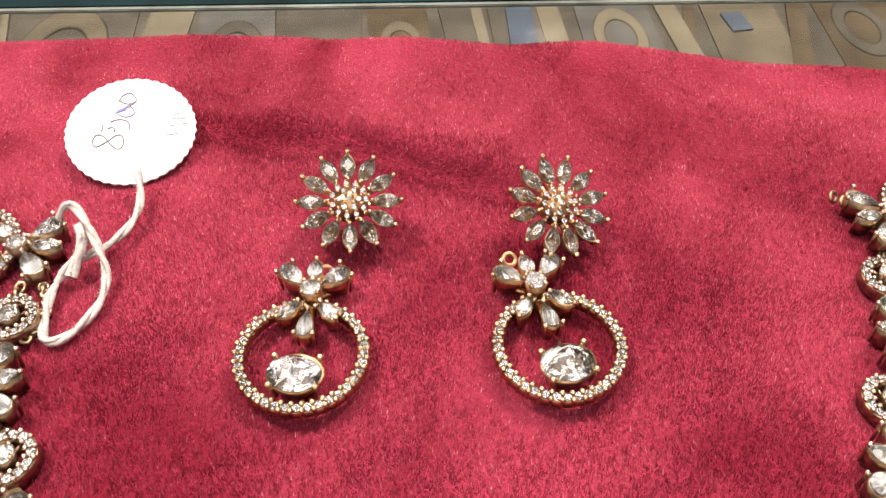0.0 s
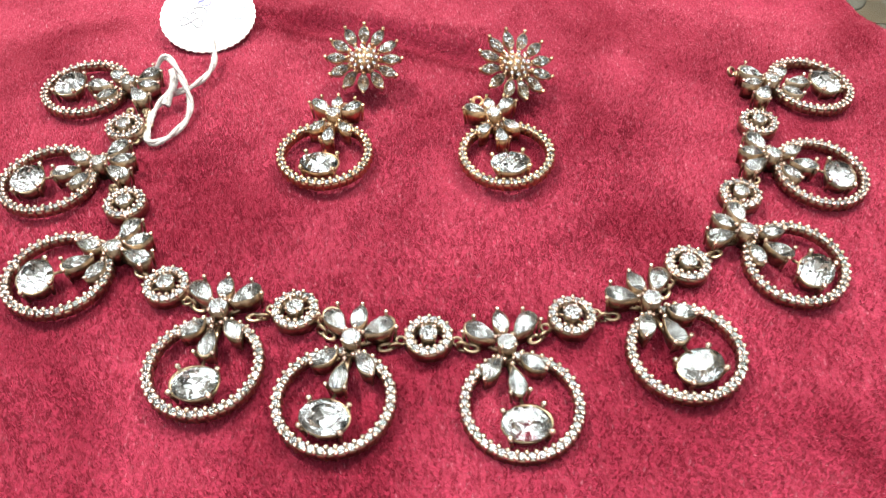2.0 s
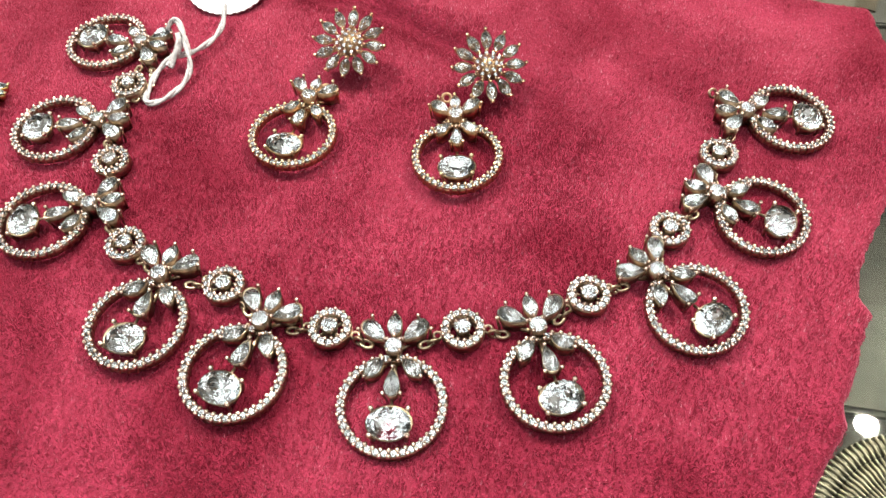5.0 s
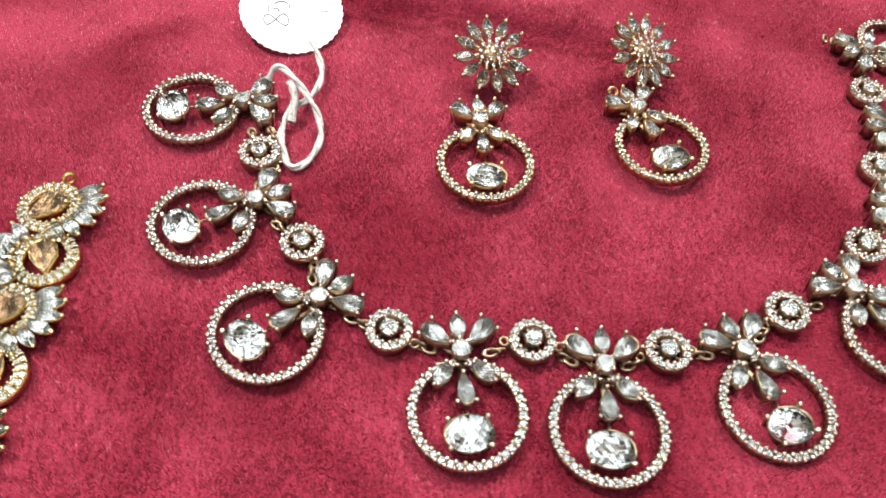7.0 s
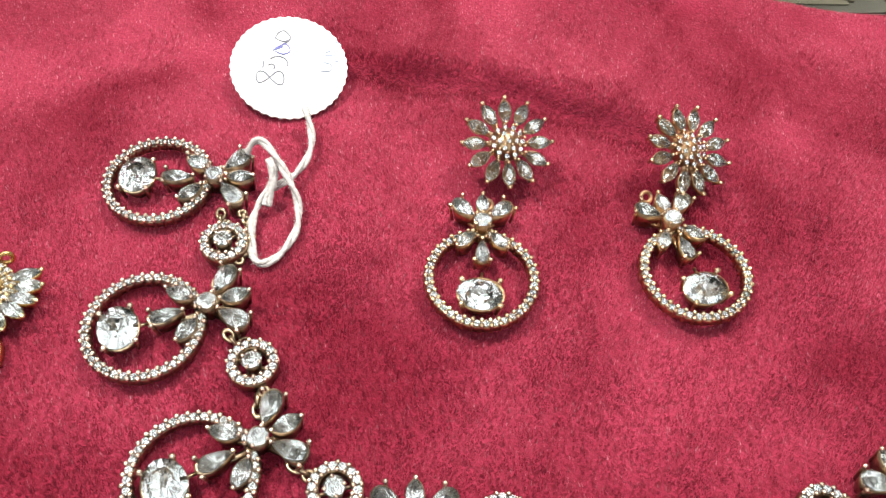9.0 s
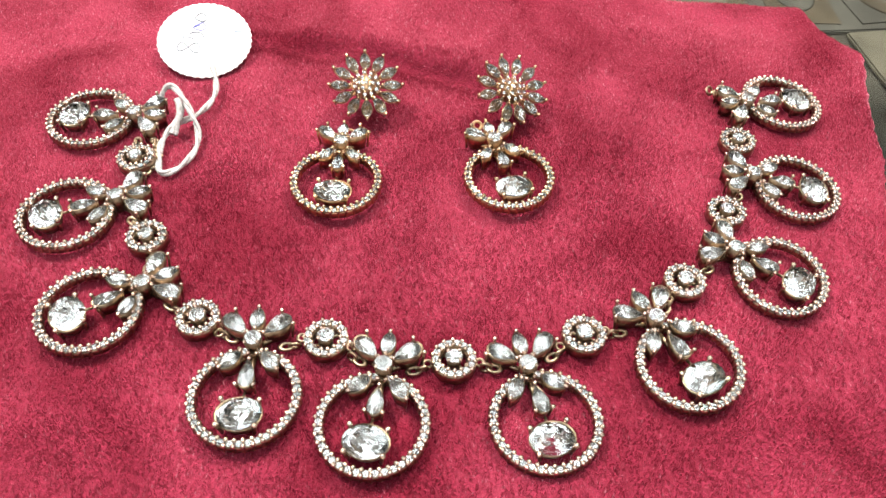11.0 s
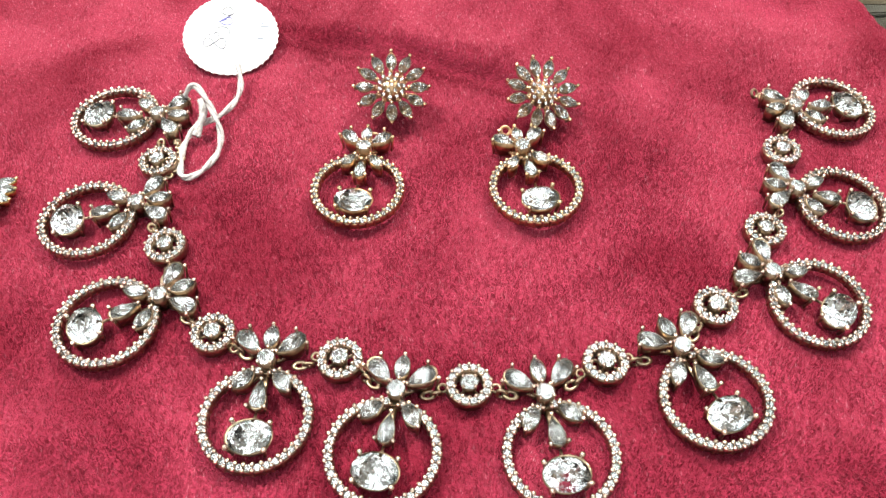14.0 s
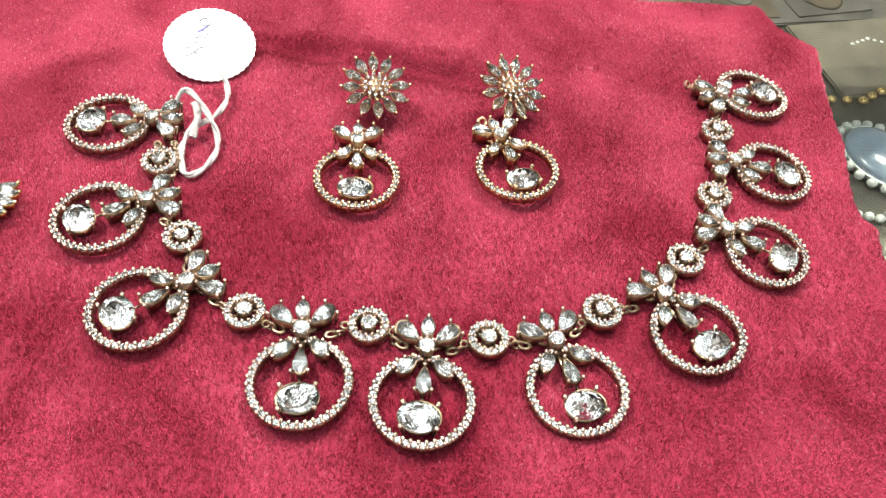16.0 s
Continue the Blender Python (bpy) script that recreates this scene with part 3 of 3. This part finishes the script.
necklace = thing("crystal_necklace", pose(0, 0, 0), "antique gold necklace of clear crystal hoops lying on red velvet", "necklace")
for x, y, turn in FLOWERS:
    sag = 3.0 if turn > 40 else 0.0
    pendant(necklace, at(x, y, lie(x, y) - 0.3 + 0.1 * sag, turn, sag) @ Matrix.Diagonal((1, 0.96 if turn > 40 else 0.98 if turn > 20 else 1, 1, 1)))
for i, (x, y) in enumerate(LINKS):
    (ax, ay, _), (bx, by, _) = FLOWERS[i], FLOWERS[i + 1]
    turn = math.degrees(math.atan2(by - ay, bx - ax))
    body = put("link", LINK, necklace, at(x, y, lie(x, y) + 0.2, turn), "round crystal cluster link")
    for k in range(LINK_N):
        a = 2 * math.pi * k / LINK_N
        put("pave_stone", S_PAVE, body, seat(3.14 * math.cos(a), 3.14 * math.sin(a), 2.8, math.degrees(a)))
    put("center_stone", S_ROUND, body, seat(0, 0, 3.5))
    for fx, fy in ((ax, ay), (bx, by)):
        d = Vector((fx - x, fy - y)).normalized()
        put("jump_ring", JUMP, necklace, at(x + d.x * 5.5, y + d.y * 5.5, lie(x, y) + 1.0, math.degrees(math.atan2(d.y, d.x)), 78))
        put("loop", LOOP, necklace, at(x + d.x * 7.0, y + d.y * 7.0, lie(x, y) + 0.9, math.degrees(math.atan2(d.y, d.x))))
for x, y in ((65.2, 19.6), (63.9, 20.9)):
    put("end_ring", JUMP, necklace, at(x, y, lie(x, y) + 2.2, 40, 50))
for k in range(13):
    x, y = -62.6 + 1.7 * math.sin(k * 0.26), 9.8 - 0.8 * k
    put("chain_ring", CHAIN, necklace, at(x, y, lie(x, y) + 1.2, 75 + 25 * math.sin(k * 2.1), 85 if k % 2 else 15))


def stud_mesh():
    """The daisy of an earring: cups and prongs, and a raised middle."""
    bm = bmesh.new()
    for i in range(12):
        a = math.radians(90 + 30 * i)
        cx, cy, ca, sa = 5.75 * math.cos(a), 5.75 * math.sin(a), math.cos(a), math.sin(a)
        basket(bm, outline("marquise", 2.4, 4.3), cx, cy, a - math.pi / 2, -1.6, -0.05)
        for u, big in ((8.1, 0.5), (3.6, 0.36)):
            post(bm, (u * 0.95 * ca, u * 0.95 * sa, -1.4), (u * ca, u * sa, 0.3), 0.3)
            bead(bm, u * ca, u * sa, 0.35, big, finish=1)
        post(bm, (0, 0, -1.0), (cx, cy, -1.2), 0.45)
    for r, n, h in ((3.15, 13, 0.55), (2.05, 9, 1.0), (0.95, 4, 1.35)):
        for i in range(n):
            a = 2 * math.pi * (i + 0.5) / n
            bead(bm, r * math.cos(a), r * math.sin(a), h, 0.34, finish=1)
    bmesh.ops.create_cone(bm, cap_ends=True, segments=24, radius1=3.1, radius2=1.3, depth=1.9, matrix=Matrix.Translation((0, 0, -0.1)))
    post(bm, (0, 0, -1), (0, 0, -6.5), 0.4)
    return mesh_of("stud", bm, ROSE, True, polished=GOLDPRONG)


STUD = stud_mesh()
S_MARQ_S = stone_mesh("marquise_stone", "marquise", 2.4, 4.3, 0.6, 1.3, CLEAR)
S_SEED = stone_mesh("seed_stone", "oval", 0.86, 0.86, 0.2, 0.45, CLEAR, 8)


def earring(sx, sy, sz, spin, tilt, aside, fx, fy, turn, jx, jy, jz, label):
    top = thing("earring", at(fx, fy), label, "earring", "pair of drop earrings")
    stud = put("stud", STUD, top, at(sx - fx, sy - fy, sz, 0, tilt) @ Matrix.Rotation(radians(aside), 4, "Y") @ Matrix.Rotation(radians(spin), 4, "Z"), "twelve-petalled crystal daisy")
    for i in range(12):
        a = math.radians(90 + 30 * i)
        put("petal_stone", S_MARQ_S, stud, seat(5.75 * math.cos(a), 5.75 * math.sin(a), 0, 30 * i))
    for r, n, h in ((2.6, 11, 0.8), (1.5, 6, 1.2)):
        for i in range(n):
            a = 2 * math.pi * i / n
            put("pave_stone", S_SEED, stud, seat(r * math.cos(a), r * math.sin(a), h))
    put("pave_stone", S_SEED, stud, seat(0, 0, 1.45))
    pendant(top, at(0, 0, lie(fx, fy) + 0.3, turn), "drop", DROP, "warm gold setting", 0.87)
    put("jump_ring", SMALL_JUMP, top, at(jx - fx, jy - fy, jz, 20, 30))
    return top


earring(-16.5, 18.3, 8.0, 0, 26, 4, -22.1, 3.9, -6.5, -20.4, 9.6, 1.6, "crystal drop earring with a daisy stud on red velvet")
earring(15.6, 15.2, 8.0, 14, 27, 12, 10.4, 2.9, 12, 7.4, 8.6, 3.6, "crystal drop earring with a turned daisy stud on red velvet")


# ---- price tag on a cotton thread ----
def tag():
    top = thing("price_tag", at(-53.5, 30.5, 2.0), "round white scalloped paper price tag tied on with cotton thread", "price tag")
    bm = bmesh.new()
    n, r = 200, 11.1
    rim = lambda z, k: [bm.verts.new(((r + 0.13 * math.cos(40 * a) - k) * math.cos(a), (r + 0.13 * math.cos(40 * a) - k) * math.sin(a), z))
                        for a in (2 * math.pi * i / n for i in range(n))]
    a, b = rim(0.35, 0.05), rim(0, 0)
    bm.faces.new(a)
    bm.faces.new(b[::-1])
    for i in range(n):
        bm.faces.new((a[i], b[i], b[(i + 1) % n], a[(i + 1) % n]))
    disc = part("disc", bm, PAPER, top, m=at(-1.8, 12.5, 1.6, 0, 16.5) @ Matrix.Rotation(radians(3.6), 4, "Y"))
    return top, disc


price_tag, disc = tag()


def tube(points, radius, mat, name, parent, m=None, label="", twist=False):
    """A round cord through the points (millimetres); twist: two plies wound round each other."""
    ctrl = [Vector(p) for p in points]
    path = []
    for i in range(len(ctrl) - 1):
        p0, p1, p2, p3 = ctrl[max(i - 1, 0)], ctrl[i], ctrl[i + 1], ctrl[min(i + 2, len(ctrl) - 1)]
        for k in range(10):
            s = k / 10
            path.append(0.5 * (2 * p1 + (p2 - p0) * s + (2 * p0 - 5 * p1 + 4 * p2 - p3) * s * s + (3 * p1 - p0 - 3 * p2 + p3) * s ** 3))
    path.append(ctrl[-1])
    bm = bmesh.new()
    for ply in range(2 if twist else 1):
        rows, run = [], 0.0
        for i, p in enumerate(path):
            d = (path[min(i + 1, len(path) - 1)] - path[max(i - 1, 0)]).normalized()
            side = d.cross(Vector((0, 0, 1))).normalized()
            lift = side.cross(d)
            run += (p - path[i - 1]).length if i else 0
            c = p
            if twist:
                w = run * 0.55 + math.pi * ply
                c = p + (side * math.cos(w) + lift * math.sin(w)) * radius * 0.48
            rr = radius * (0.74 if twist else 1) * (1 + 0.12 * noise.noise(p * 1.7))
            rows.append([bm.verts.new(c + (side * math.cos(q) + lift * math.sin(q)) * rr) for q in (2 * math.pi * j / 8 for j in range(8))])
        for i in range(len(rows) - 1):
            for j in range(8):
                bm.faces.new((rows[i][j], rows[i][(j + 1) % 8], rows[i + 1][(j + 1) % 8], rows[i + 1][j]))
        bm.faces.new(rows[0])
        bm.faces.new(rows[-1][::-1])
    if twist:  # stray fibres
        fluff = random.Random(len(path))
        for _ in range(5 * len(path)):
            p = fluff.choice(path)
            d = Vector((fluff.gauss(0, 1), fluff.gauss(0, 1), abs(fluff.gauss(0, 0.6)))).normalized()
            e = d.cross(Vector((fluff.gauss(0, 1), fluff.gauss(0, 1), 1))).normalized() * 0.035
            o = p + d * radius * 0.8
            bm.faces.new([bm.verts.new(q) for q in (o - e, o + e, o + d * fluff.uniform(0.25, 0.75) + Vector((fluff.gauss(0, 0.2), fluff.gauss(0, 0.2), 0)))])
    return part(name, bm, mat, parent, label, m, True)


home = Matrix.Translation((53.5 * MM, -30.5 * MM, -2.0 * MM))
tube([(-52.1, 31.8, 4.2), (-51.3, 28.6, 3.2), (-50.9, 24.6, 2.6), (-52.0, 20.2, 2.4), (-54.4, 16.6, 2.4), (-56.6, 14.8, 2.6), (-57.9, 13.4, 3.0)],
     0.6, COTTON, "thread", price_tag, home, "twisted white cotton thread", True)
tube([(-61.8, 20.4, 5.0), (-60.4, 21.2, 6.8), (-58.9, 21.0, 7.0), (-57.0, 18.6, 6.6), (-55.3, 15.8, 5.6), (-53.7, 12.6, 4.0), (-53.0, 10.0, 2.6), (-53.2, 6.3, 1.9),
      (-54.5, 3.1, 1.7), (-56.3, 0.6, 1.6), (-58.6, -0.7, 1.6), (-60.1, 0.4, 1.6), (-60.6, 4.1, 1.8), (-60.6, 8.0, 2.2), (-59.5, 11.0, 2.8), (-58.0, 13.2, 3.6),
      (-57.1, 15.8, 5.4), (-57.8, 17.8, 6.2)], 0.6, COTTON, "thread_loop", price_tag, home, "loop of twisted white thread", True)
tube([(-57.2, 17.0, 5.4), (-57.1, 14.4, 4.2), (-57.9, 12.8, 3.2), (-58.5, 10.7, 2.2)], 0.78, COTTON, "thread_end", price_tag, home, "frayed thread end", True)


# handwriting on the tag, in the tag's own plane (millimetres)
def stroke(points, name="figure", ink=INK):
    tube([(x, y, 0.42) for x, y in points], 0.14, ink, name, disc)


# the price, written up the card: 8, 5, 0, 0
stroke([(-6.1, -3.0), (-5.7, -3.5), (-4.9, -3.3), (-3.6, -2.3), (-2.4, -1.2), (-1.5, -1.2), (-1.0, -2.2), (-1.2, -3.7), (-2.1, -3.9), (-3.4, -2.7), (-4.6, -1.3), (-5.7, -1.1), (-6.2, -2.2), (-6.0, -3.2)])
stroke([(-4.9, 1.3), (-4.85, 0.4), (-5.0, -0.4)])
stroke([(-4.0, 0.2), (-3.3, 0.5), (-2.7, 0.0), (-2.9, -0.6)])
stroke([(-3.6, 1.6), (-2.6, 2.1), (-1.2, 2.0), (-0.4, 1.2), (-0.3, 0.1)])
stroke([(-3.1, 3.5), (-1.2, 4.3), (-2.7, 3.9), (-0.6, 4.9), (0.2, 3.4), (-1.1, 2.7), (-2.6, 3.3)], ink=BLUEINK)
stroke([(-2.6, 6.2), (-2.1, 7.3), (-1.0, 7.9), (-0.1, 7.2), (0.3, 6.1), (-1.1, 5.5), (-2.6, 6.2)])
stroke([(0.3, 6.1), (-0.3, 5.4), (-1.4, 4.8)])
# faint marks that cannot be read
for marks in ([(6.0, -0.9), (7.9, -0.8), (8.0, 0.5), (6.6, 1.0)], [(6.8, 2.5), (9.2, 2.5)], [(8.7, 1.2), (9.5, 1.3)],
              [(6.6, 4.0), (7.1, 3.3), (7.9, 3.6)], [(7.9, 3.2), (8.0, 4.3)], [(9.0, 5.6), (9.6, 5.2), (9.6, 4.4)]):
    stroke(marks, ink=FAINT)

# ---- second necklace, yellow gold with amber drops ----
S_AMBER = stone_mesh("amber_stone", "pear", 6.0, 7.4, 1.4, 2.4, AMBER, 16)


def leaf_unit_mesh(fan):
    bm = bmesh.new()
    band(bm, 3.5, 5.5, 0.5, 2.2, n=48)
    for i in range(22):
        a = 2 * math.pi * (i + 0.5) / 22
        for r, h in ((3.6, 2.6), (4.5, 2.75), (5.4, 2.5)):
            bead(bm, r * math.cos(a), r * math.sin(a), h, 0.3, finish=1)
    basket(bm, outline("pear", 6.0, 7.4), 0, 0, 0, 0.4, 3.0, 0.85, 0.08)
    for x, y in ((0, -3.3), (2.0, 2.3), (-2.0, 2.3)):
        post(bm, (x * 0.8, y * 0.8, 0.5), (x, y, 3.3), 0.34)
        bead(bm, x, y, 3.4, 0.5, finish=1)
    for deg, r in fan:
        a = math.radians(deg)
        c, s = math.cos(a), math.sin(a)
        basket(bm, outline("marquise", 2.3, 4.8), r * c, r * s, a - math.pi / 2, 0.8, 2.9, 0.6)
        for u in (r + 2.4, r - 2.3):
            bead(bm, u * c, u * s, 3.15, 0.48, finish=1)
        post(bm, (4 * c, 4 * s, 1.2), (r * c, r * s, 1.2), 0.4)
    return mesh_of("leaf_unit", bm, YELLOW, True, polished=YELLOW_PRONG)


FAN_A = [(70, 7.2), (53, 7.4), (36, 7.4), (18, 7.2), (-2, 6.9), (-22, 6.4)]
FAN_B = [(118, 7.2), (135, 7.4), (151, 7.5), (168, 7.4), (186, 7.1), (204, 6.7)]
UNIT_A, UNIT_B = leaf_unit_mesh(FAN_A), leaf_unit_mesh(FAN_B)
S_LEAF = stone_mesh("leaf_stone", "marquise", 2.3, 4.8, 0.55, 1.2, CLEAR)
gold = thing("gold_necklace", pose(0, 0, 0), "yellow gold necklace with amber drops and crystal leaves on red velvet", "necklace")
for x, y, turn, unit, fan in ((-101.9, -4.0, -52, UNIT_A, FAN_A), (-101.9, -15.1, 8, UNIT_B, FAN_B), (-107.5, -24.8, -52, UNIT_A, FAN_A),
                              (-108.2, -36.0, 6, UNIT_B, FAN_B), (-114.0, -46.0, -52, UNIT_A, FAN_A), (-114.6, -57.2, 5, UNIT_B, FAN_B)):
    body = put("leaf_unit", unit, gold, at(x, y, lie(x, y), turn), "yellow gold leaf-shaped setting")
    put("amber_stone", S_AMBER, body, seat(0, 0, 3.1), "amber pear-cut stone")
    for i in range(44):
        a = 2 * math.pi * (i // 2) / 22
        r = 4.05 if i % 2 else 4.98
        put("pave_stone", S_PAVE_S, body, seat(r * math.cos(a), r * math.sin(a), 2.45))
    for deg, r in fan:
        put("petal_stone", S_LEAF, body, seat(r * math.cos(radians(deg)), r * math.sin(radians(deg)), 3.0, deg - 90))
put("end_ring", ring_mesh("end_ring", 0.95, 0.38, YELLOW), gold, at(-98.9, 1.8, 2.6, 20, 75))


# ---- things on the lined shelf under the glass ----
SH = SHELF_Z


def under(x, y, z):
    return Matrix.Translation((x, y, SH + z))


def card(x, w, y, d, h, mat, turn, label, arch=None):
    """A flat sample card, some with a raised rounded motif."""
    top = thing("sample_card", under(x, y, 0) @ Matrix.Rotation(radians(turn), 4, "Z"), label, "card", "cards on the shelf")
    box("panel", (-w / 2, -d / 2, 0), (w / 2, d / 2, h), mat, top, min(0.0012, h * 0.3))
    if arch:
        bm = bmesh.new()
        torus(bm, w * 260, w * 75, Matrix.Translation((0, -14, h * 1000)) @ Matrix.Diagonal((1, 1.9, 0.25, 1)), 32, 8)
        part("motif", bm, arch, top, smooth=True)


CARDS = [(-0.128, 0.050, TAUPE, 2, BEIGE), (-0.092, 0.018, PALEBEIGE, -3, None), (-0.066, 0.030, BLUEGREY, 4, TAUPE), (-0.034, 0.030, TAUPE, -2, None),
         (-0.006, 0.024, BROWN, 3, BEIGE), (0.0155, 0.012, TAUPE, 4, None), (0.0245, 0.0056, PALEBEIGE, 2, None), (0.0308, 0.006, TAUPE, 0, None),
         (0.0403, 0.0118, BLUE, -2, None), (0.0518, 0.010, PALEBEIGE, 1, None), (0.0762, 0.030, BLUEGREY, -1, PALEBEIGE), (0.0975, 0.010, PALEBEIGE, 3, None),
         (0.1055, 0.0055, BROWN, -14, None), (0.1250, 0.030, BEIGE, -3, None), (0.1475, 0.009, BROWN, -16, None), (0.1690, 0.030, BROWN, -4, TAUPE), (0.2050, 0.040, TAUPE, 5, BROWN)]
NAMED = {TAUPE: "taupe", BEIGE: "tan", PALEBEIGE: "pale beige", BLUEGREY: "blue-grey", BLUE: "slate blue", BROWN: "brown"}
card(0.02, 0.44, 0.192, 0.094, 0.002, TAUPE, 0, "long taupe liner sheet lying on the shelf")
for k, (x, w, mat, turn, arch) in enumerate(CARDS):
    card(x, w, 0.192, 0.085, 0.0024 + 0.0002 * (k % 3), mat, turn, f"{NAMED[mat]} sample card lying on the lined shelf", arch)
card(0.224, 0.085, 0.121, 0.05, 0.0022, BEIGE, 3, "wide tan sample card lying on the lined shelf")
# A pale stick, built with the card function.
card(-0.152, 0.004, 0.200, 0.034, 0.0034, PALEBEIGE, 12, "narrow pale stick on the shelf liner")
for x, y in ((0.1195, 0.212), (0.130, 0.214), (0.1215, 0.184)):
    card(x, 0.010, y, 0.014, 0.0034, BLUE, 6, "small slate blue sample card on a tan card")


def brooch(x, y, r, turn, gem, label):
    """A cabochon in a rim of pearls."""
    top = thing("cabochon_pendant", under(x, y, 0) @ Matrix.Rotation(radians(turn), 4, "Z"), label, "pendant", "pendants under the glass")
    bm = bmesh.new()
    bmesh.ops.create_uvsphere(bm, u_segments=32, v_segments=14, radius=1, matrix=Matrix.Translation((0, 0, 3)) @ Matrix.Diagonal((r, r * 1.25, 4.5, 1)))
    part("cabochon", bm, gem, top, smooth=True)
    bm = bmesh.new()
    band(bm, r * 0.92, r * 1.08, 0.5, 3.2)
    bmesh.ops.scale(bm, vec=(1, 1.25, 1), verts=bm.verts)
    part("setting", bm, STEEL, top, smooth=True)
    bm = bmesh.new()
    bead(bm, 0, 0, 0, 1.9, 2)
    pearl = mesh_of("pearl", bm, PEARL, True)
    n = 22
    for i in range(n):
        a = 2 * math.pi * i / n
        put("pearl", pearl, top, at((r + 2.6) * math.cos(a), (r * 1.25 + 2.6) * math.sin(a), 2.4))


brooch(0.180, 0.058, 13, 10, GREYSTONE, "grey-blue cabochon pendant rimmed with pearls")


def bead_string(points, r, mat, label):
    top = thing("bead_strand", under(points[0][0] * MM, points[0][1] * MM, 0), label, "bead strand", "bead strands under the glass")
    bm = bmesh.new()
    bead(bm, 0, 0, 0, r, 2)
    one = mesh_of("bead", bm, mat, True)
    ox, oy = points[0]
    for (ax, ay), (bx, by) in zip(points, points[1:]):
        n = max(1, int(math.hypot(bx - ax, by - ay) / (2.05 * r)))
        for i in range(n):
            put("bead", one, top, at(ax - ox + (bx - ax) * i / n, ay - oy + (by - ay) * i / n, r + random.uniform(0, 0.3)))


bead_string([(176, 92), (189, 90), (200, 95), (212, 88), (228, 92)], 2.2, YELLOW, "strand of dull gold beads on the shelf")
bead_string([(205, 128), (214, 131), (222, 127), (231, 133), (240, 128)], 1.3, STEEL, "strand of small silver beads on the shelf")
bead_string([(152, 33), (163, 29), (172, 32), (186, 28)], 1.8, PEARL, "strand of small pearls on the shelf")


def bangle(x, y, r, z, turn, tilt):
    top = thing("bangle", under(x, y, z) @ Matrix.Rotation(radians(turn), 4, "Z") @ Matrix.Rotation(radians(tilt), 4, "X"),
                "ribbed yellow gold bangle on the shelf", "bangle", "bangles under the glass")
    bm = bmesh.new()
    torus(bm, r, 2.4, n=90, k=10)
    part("hoop", bm, PALEGOLD, top, smooth=True)
    bm = bmesh.new()
    bmesh.ops.create_cube(bm, size=1, matrix=Matrix.Diagonal((5.4, 0.75, 5.6, 1)))
    bmesh.ops.bevel(bm, geom=bm.edges[:], offset=0.25, segments=1, affect="EDGES")
    rib = mesh_of("rib", bm, PALEGOLD)
    for i in range(110):
        a = 2 * math.pi * i / 110
        put("rib", rib, top, at(r * math.cos(a), r * math.sin(a), 0, math.degrees(a)))


for r in (28, 22.6, 17.2):
    bangle(0.131, -0.049, r, 0.003, r * 3, 0)

pad = thing("display_pad", under(0.150, 0.003, 0), "flat grey-beige display pad on the shelf under the glass", "display pad")
box("cushion", (-0.045, -0.017, 0), (0.045, 0.017, 0.004), PADCLOTH, pad, 0.0012)
box("backing", (-0.044, -0.016, -0.0008), (0.044, 0.016, 0.0), TIMBER, pad)

# fine scratches on the glass beside the cloth
bm = bmesh.new()
bmesh.ops.create_cube(bm, size=1, matrix=Matrix.Diagonal((1, 0.09, 0.01, 1)))
SCRATCH = mesh_of("scratch", bm, PALE)
rng = random.Random(8)
for k in range(34):
    y = rng.uniform(-75, 20)
    x = along(RIGHT, y) + rng.uniform(2, 26)
    put("scratch", SCRATCH, counter, counter.matrix_basis.inverted() @ at(x, y, GT * 1000 + 0.004, rng.gauss(-15, 25)) @ Matrix.Diagonal((rng.uniform(0.5, 2.2), rng.uniform(0.6, 1.3), 1, 1)))
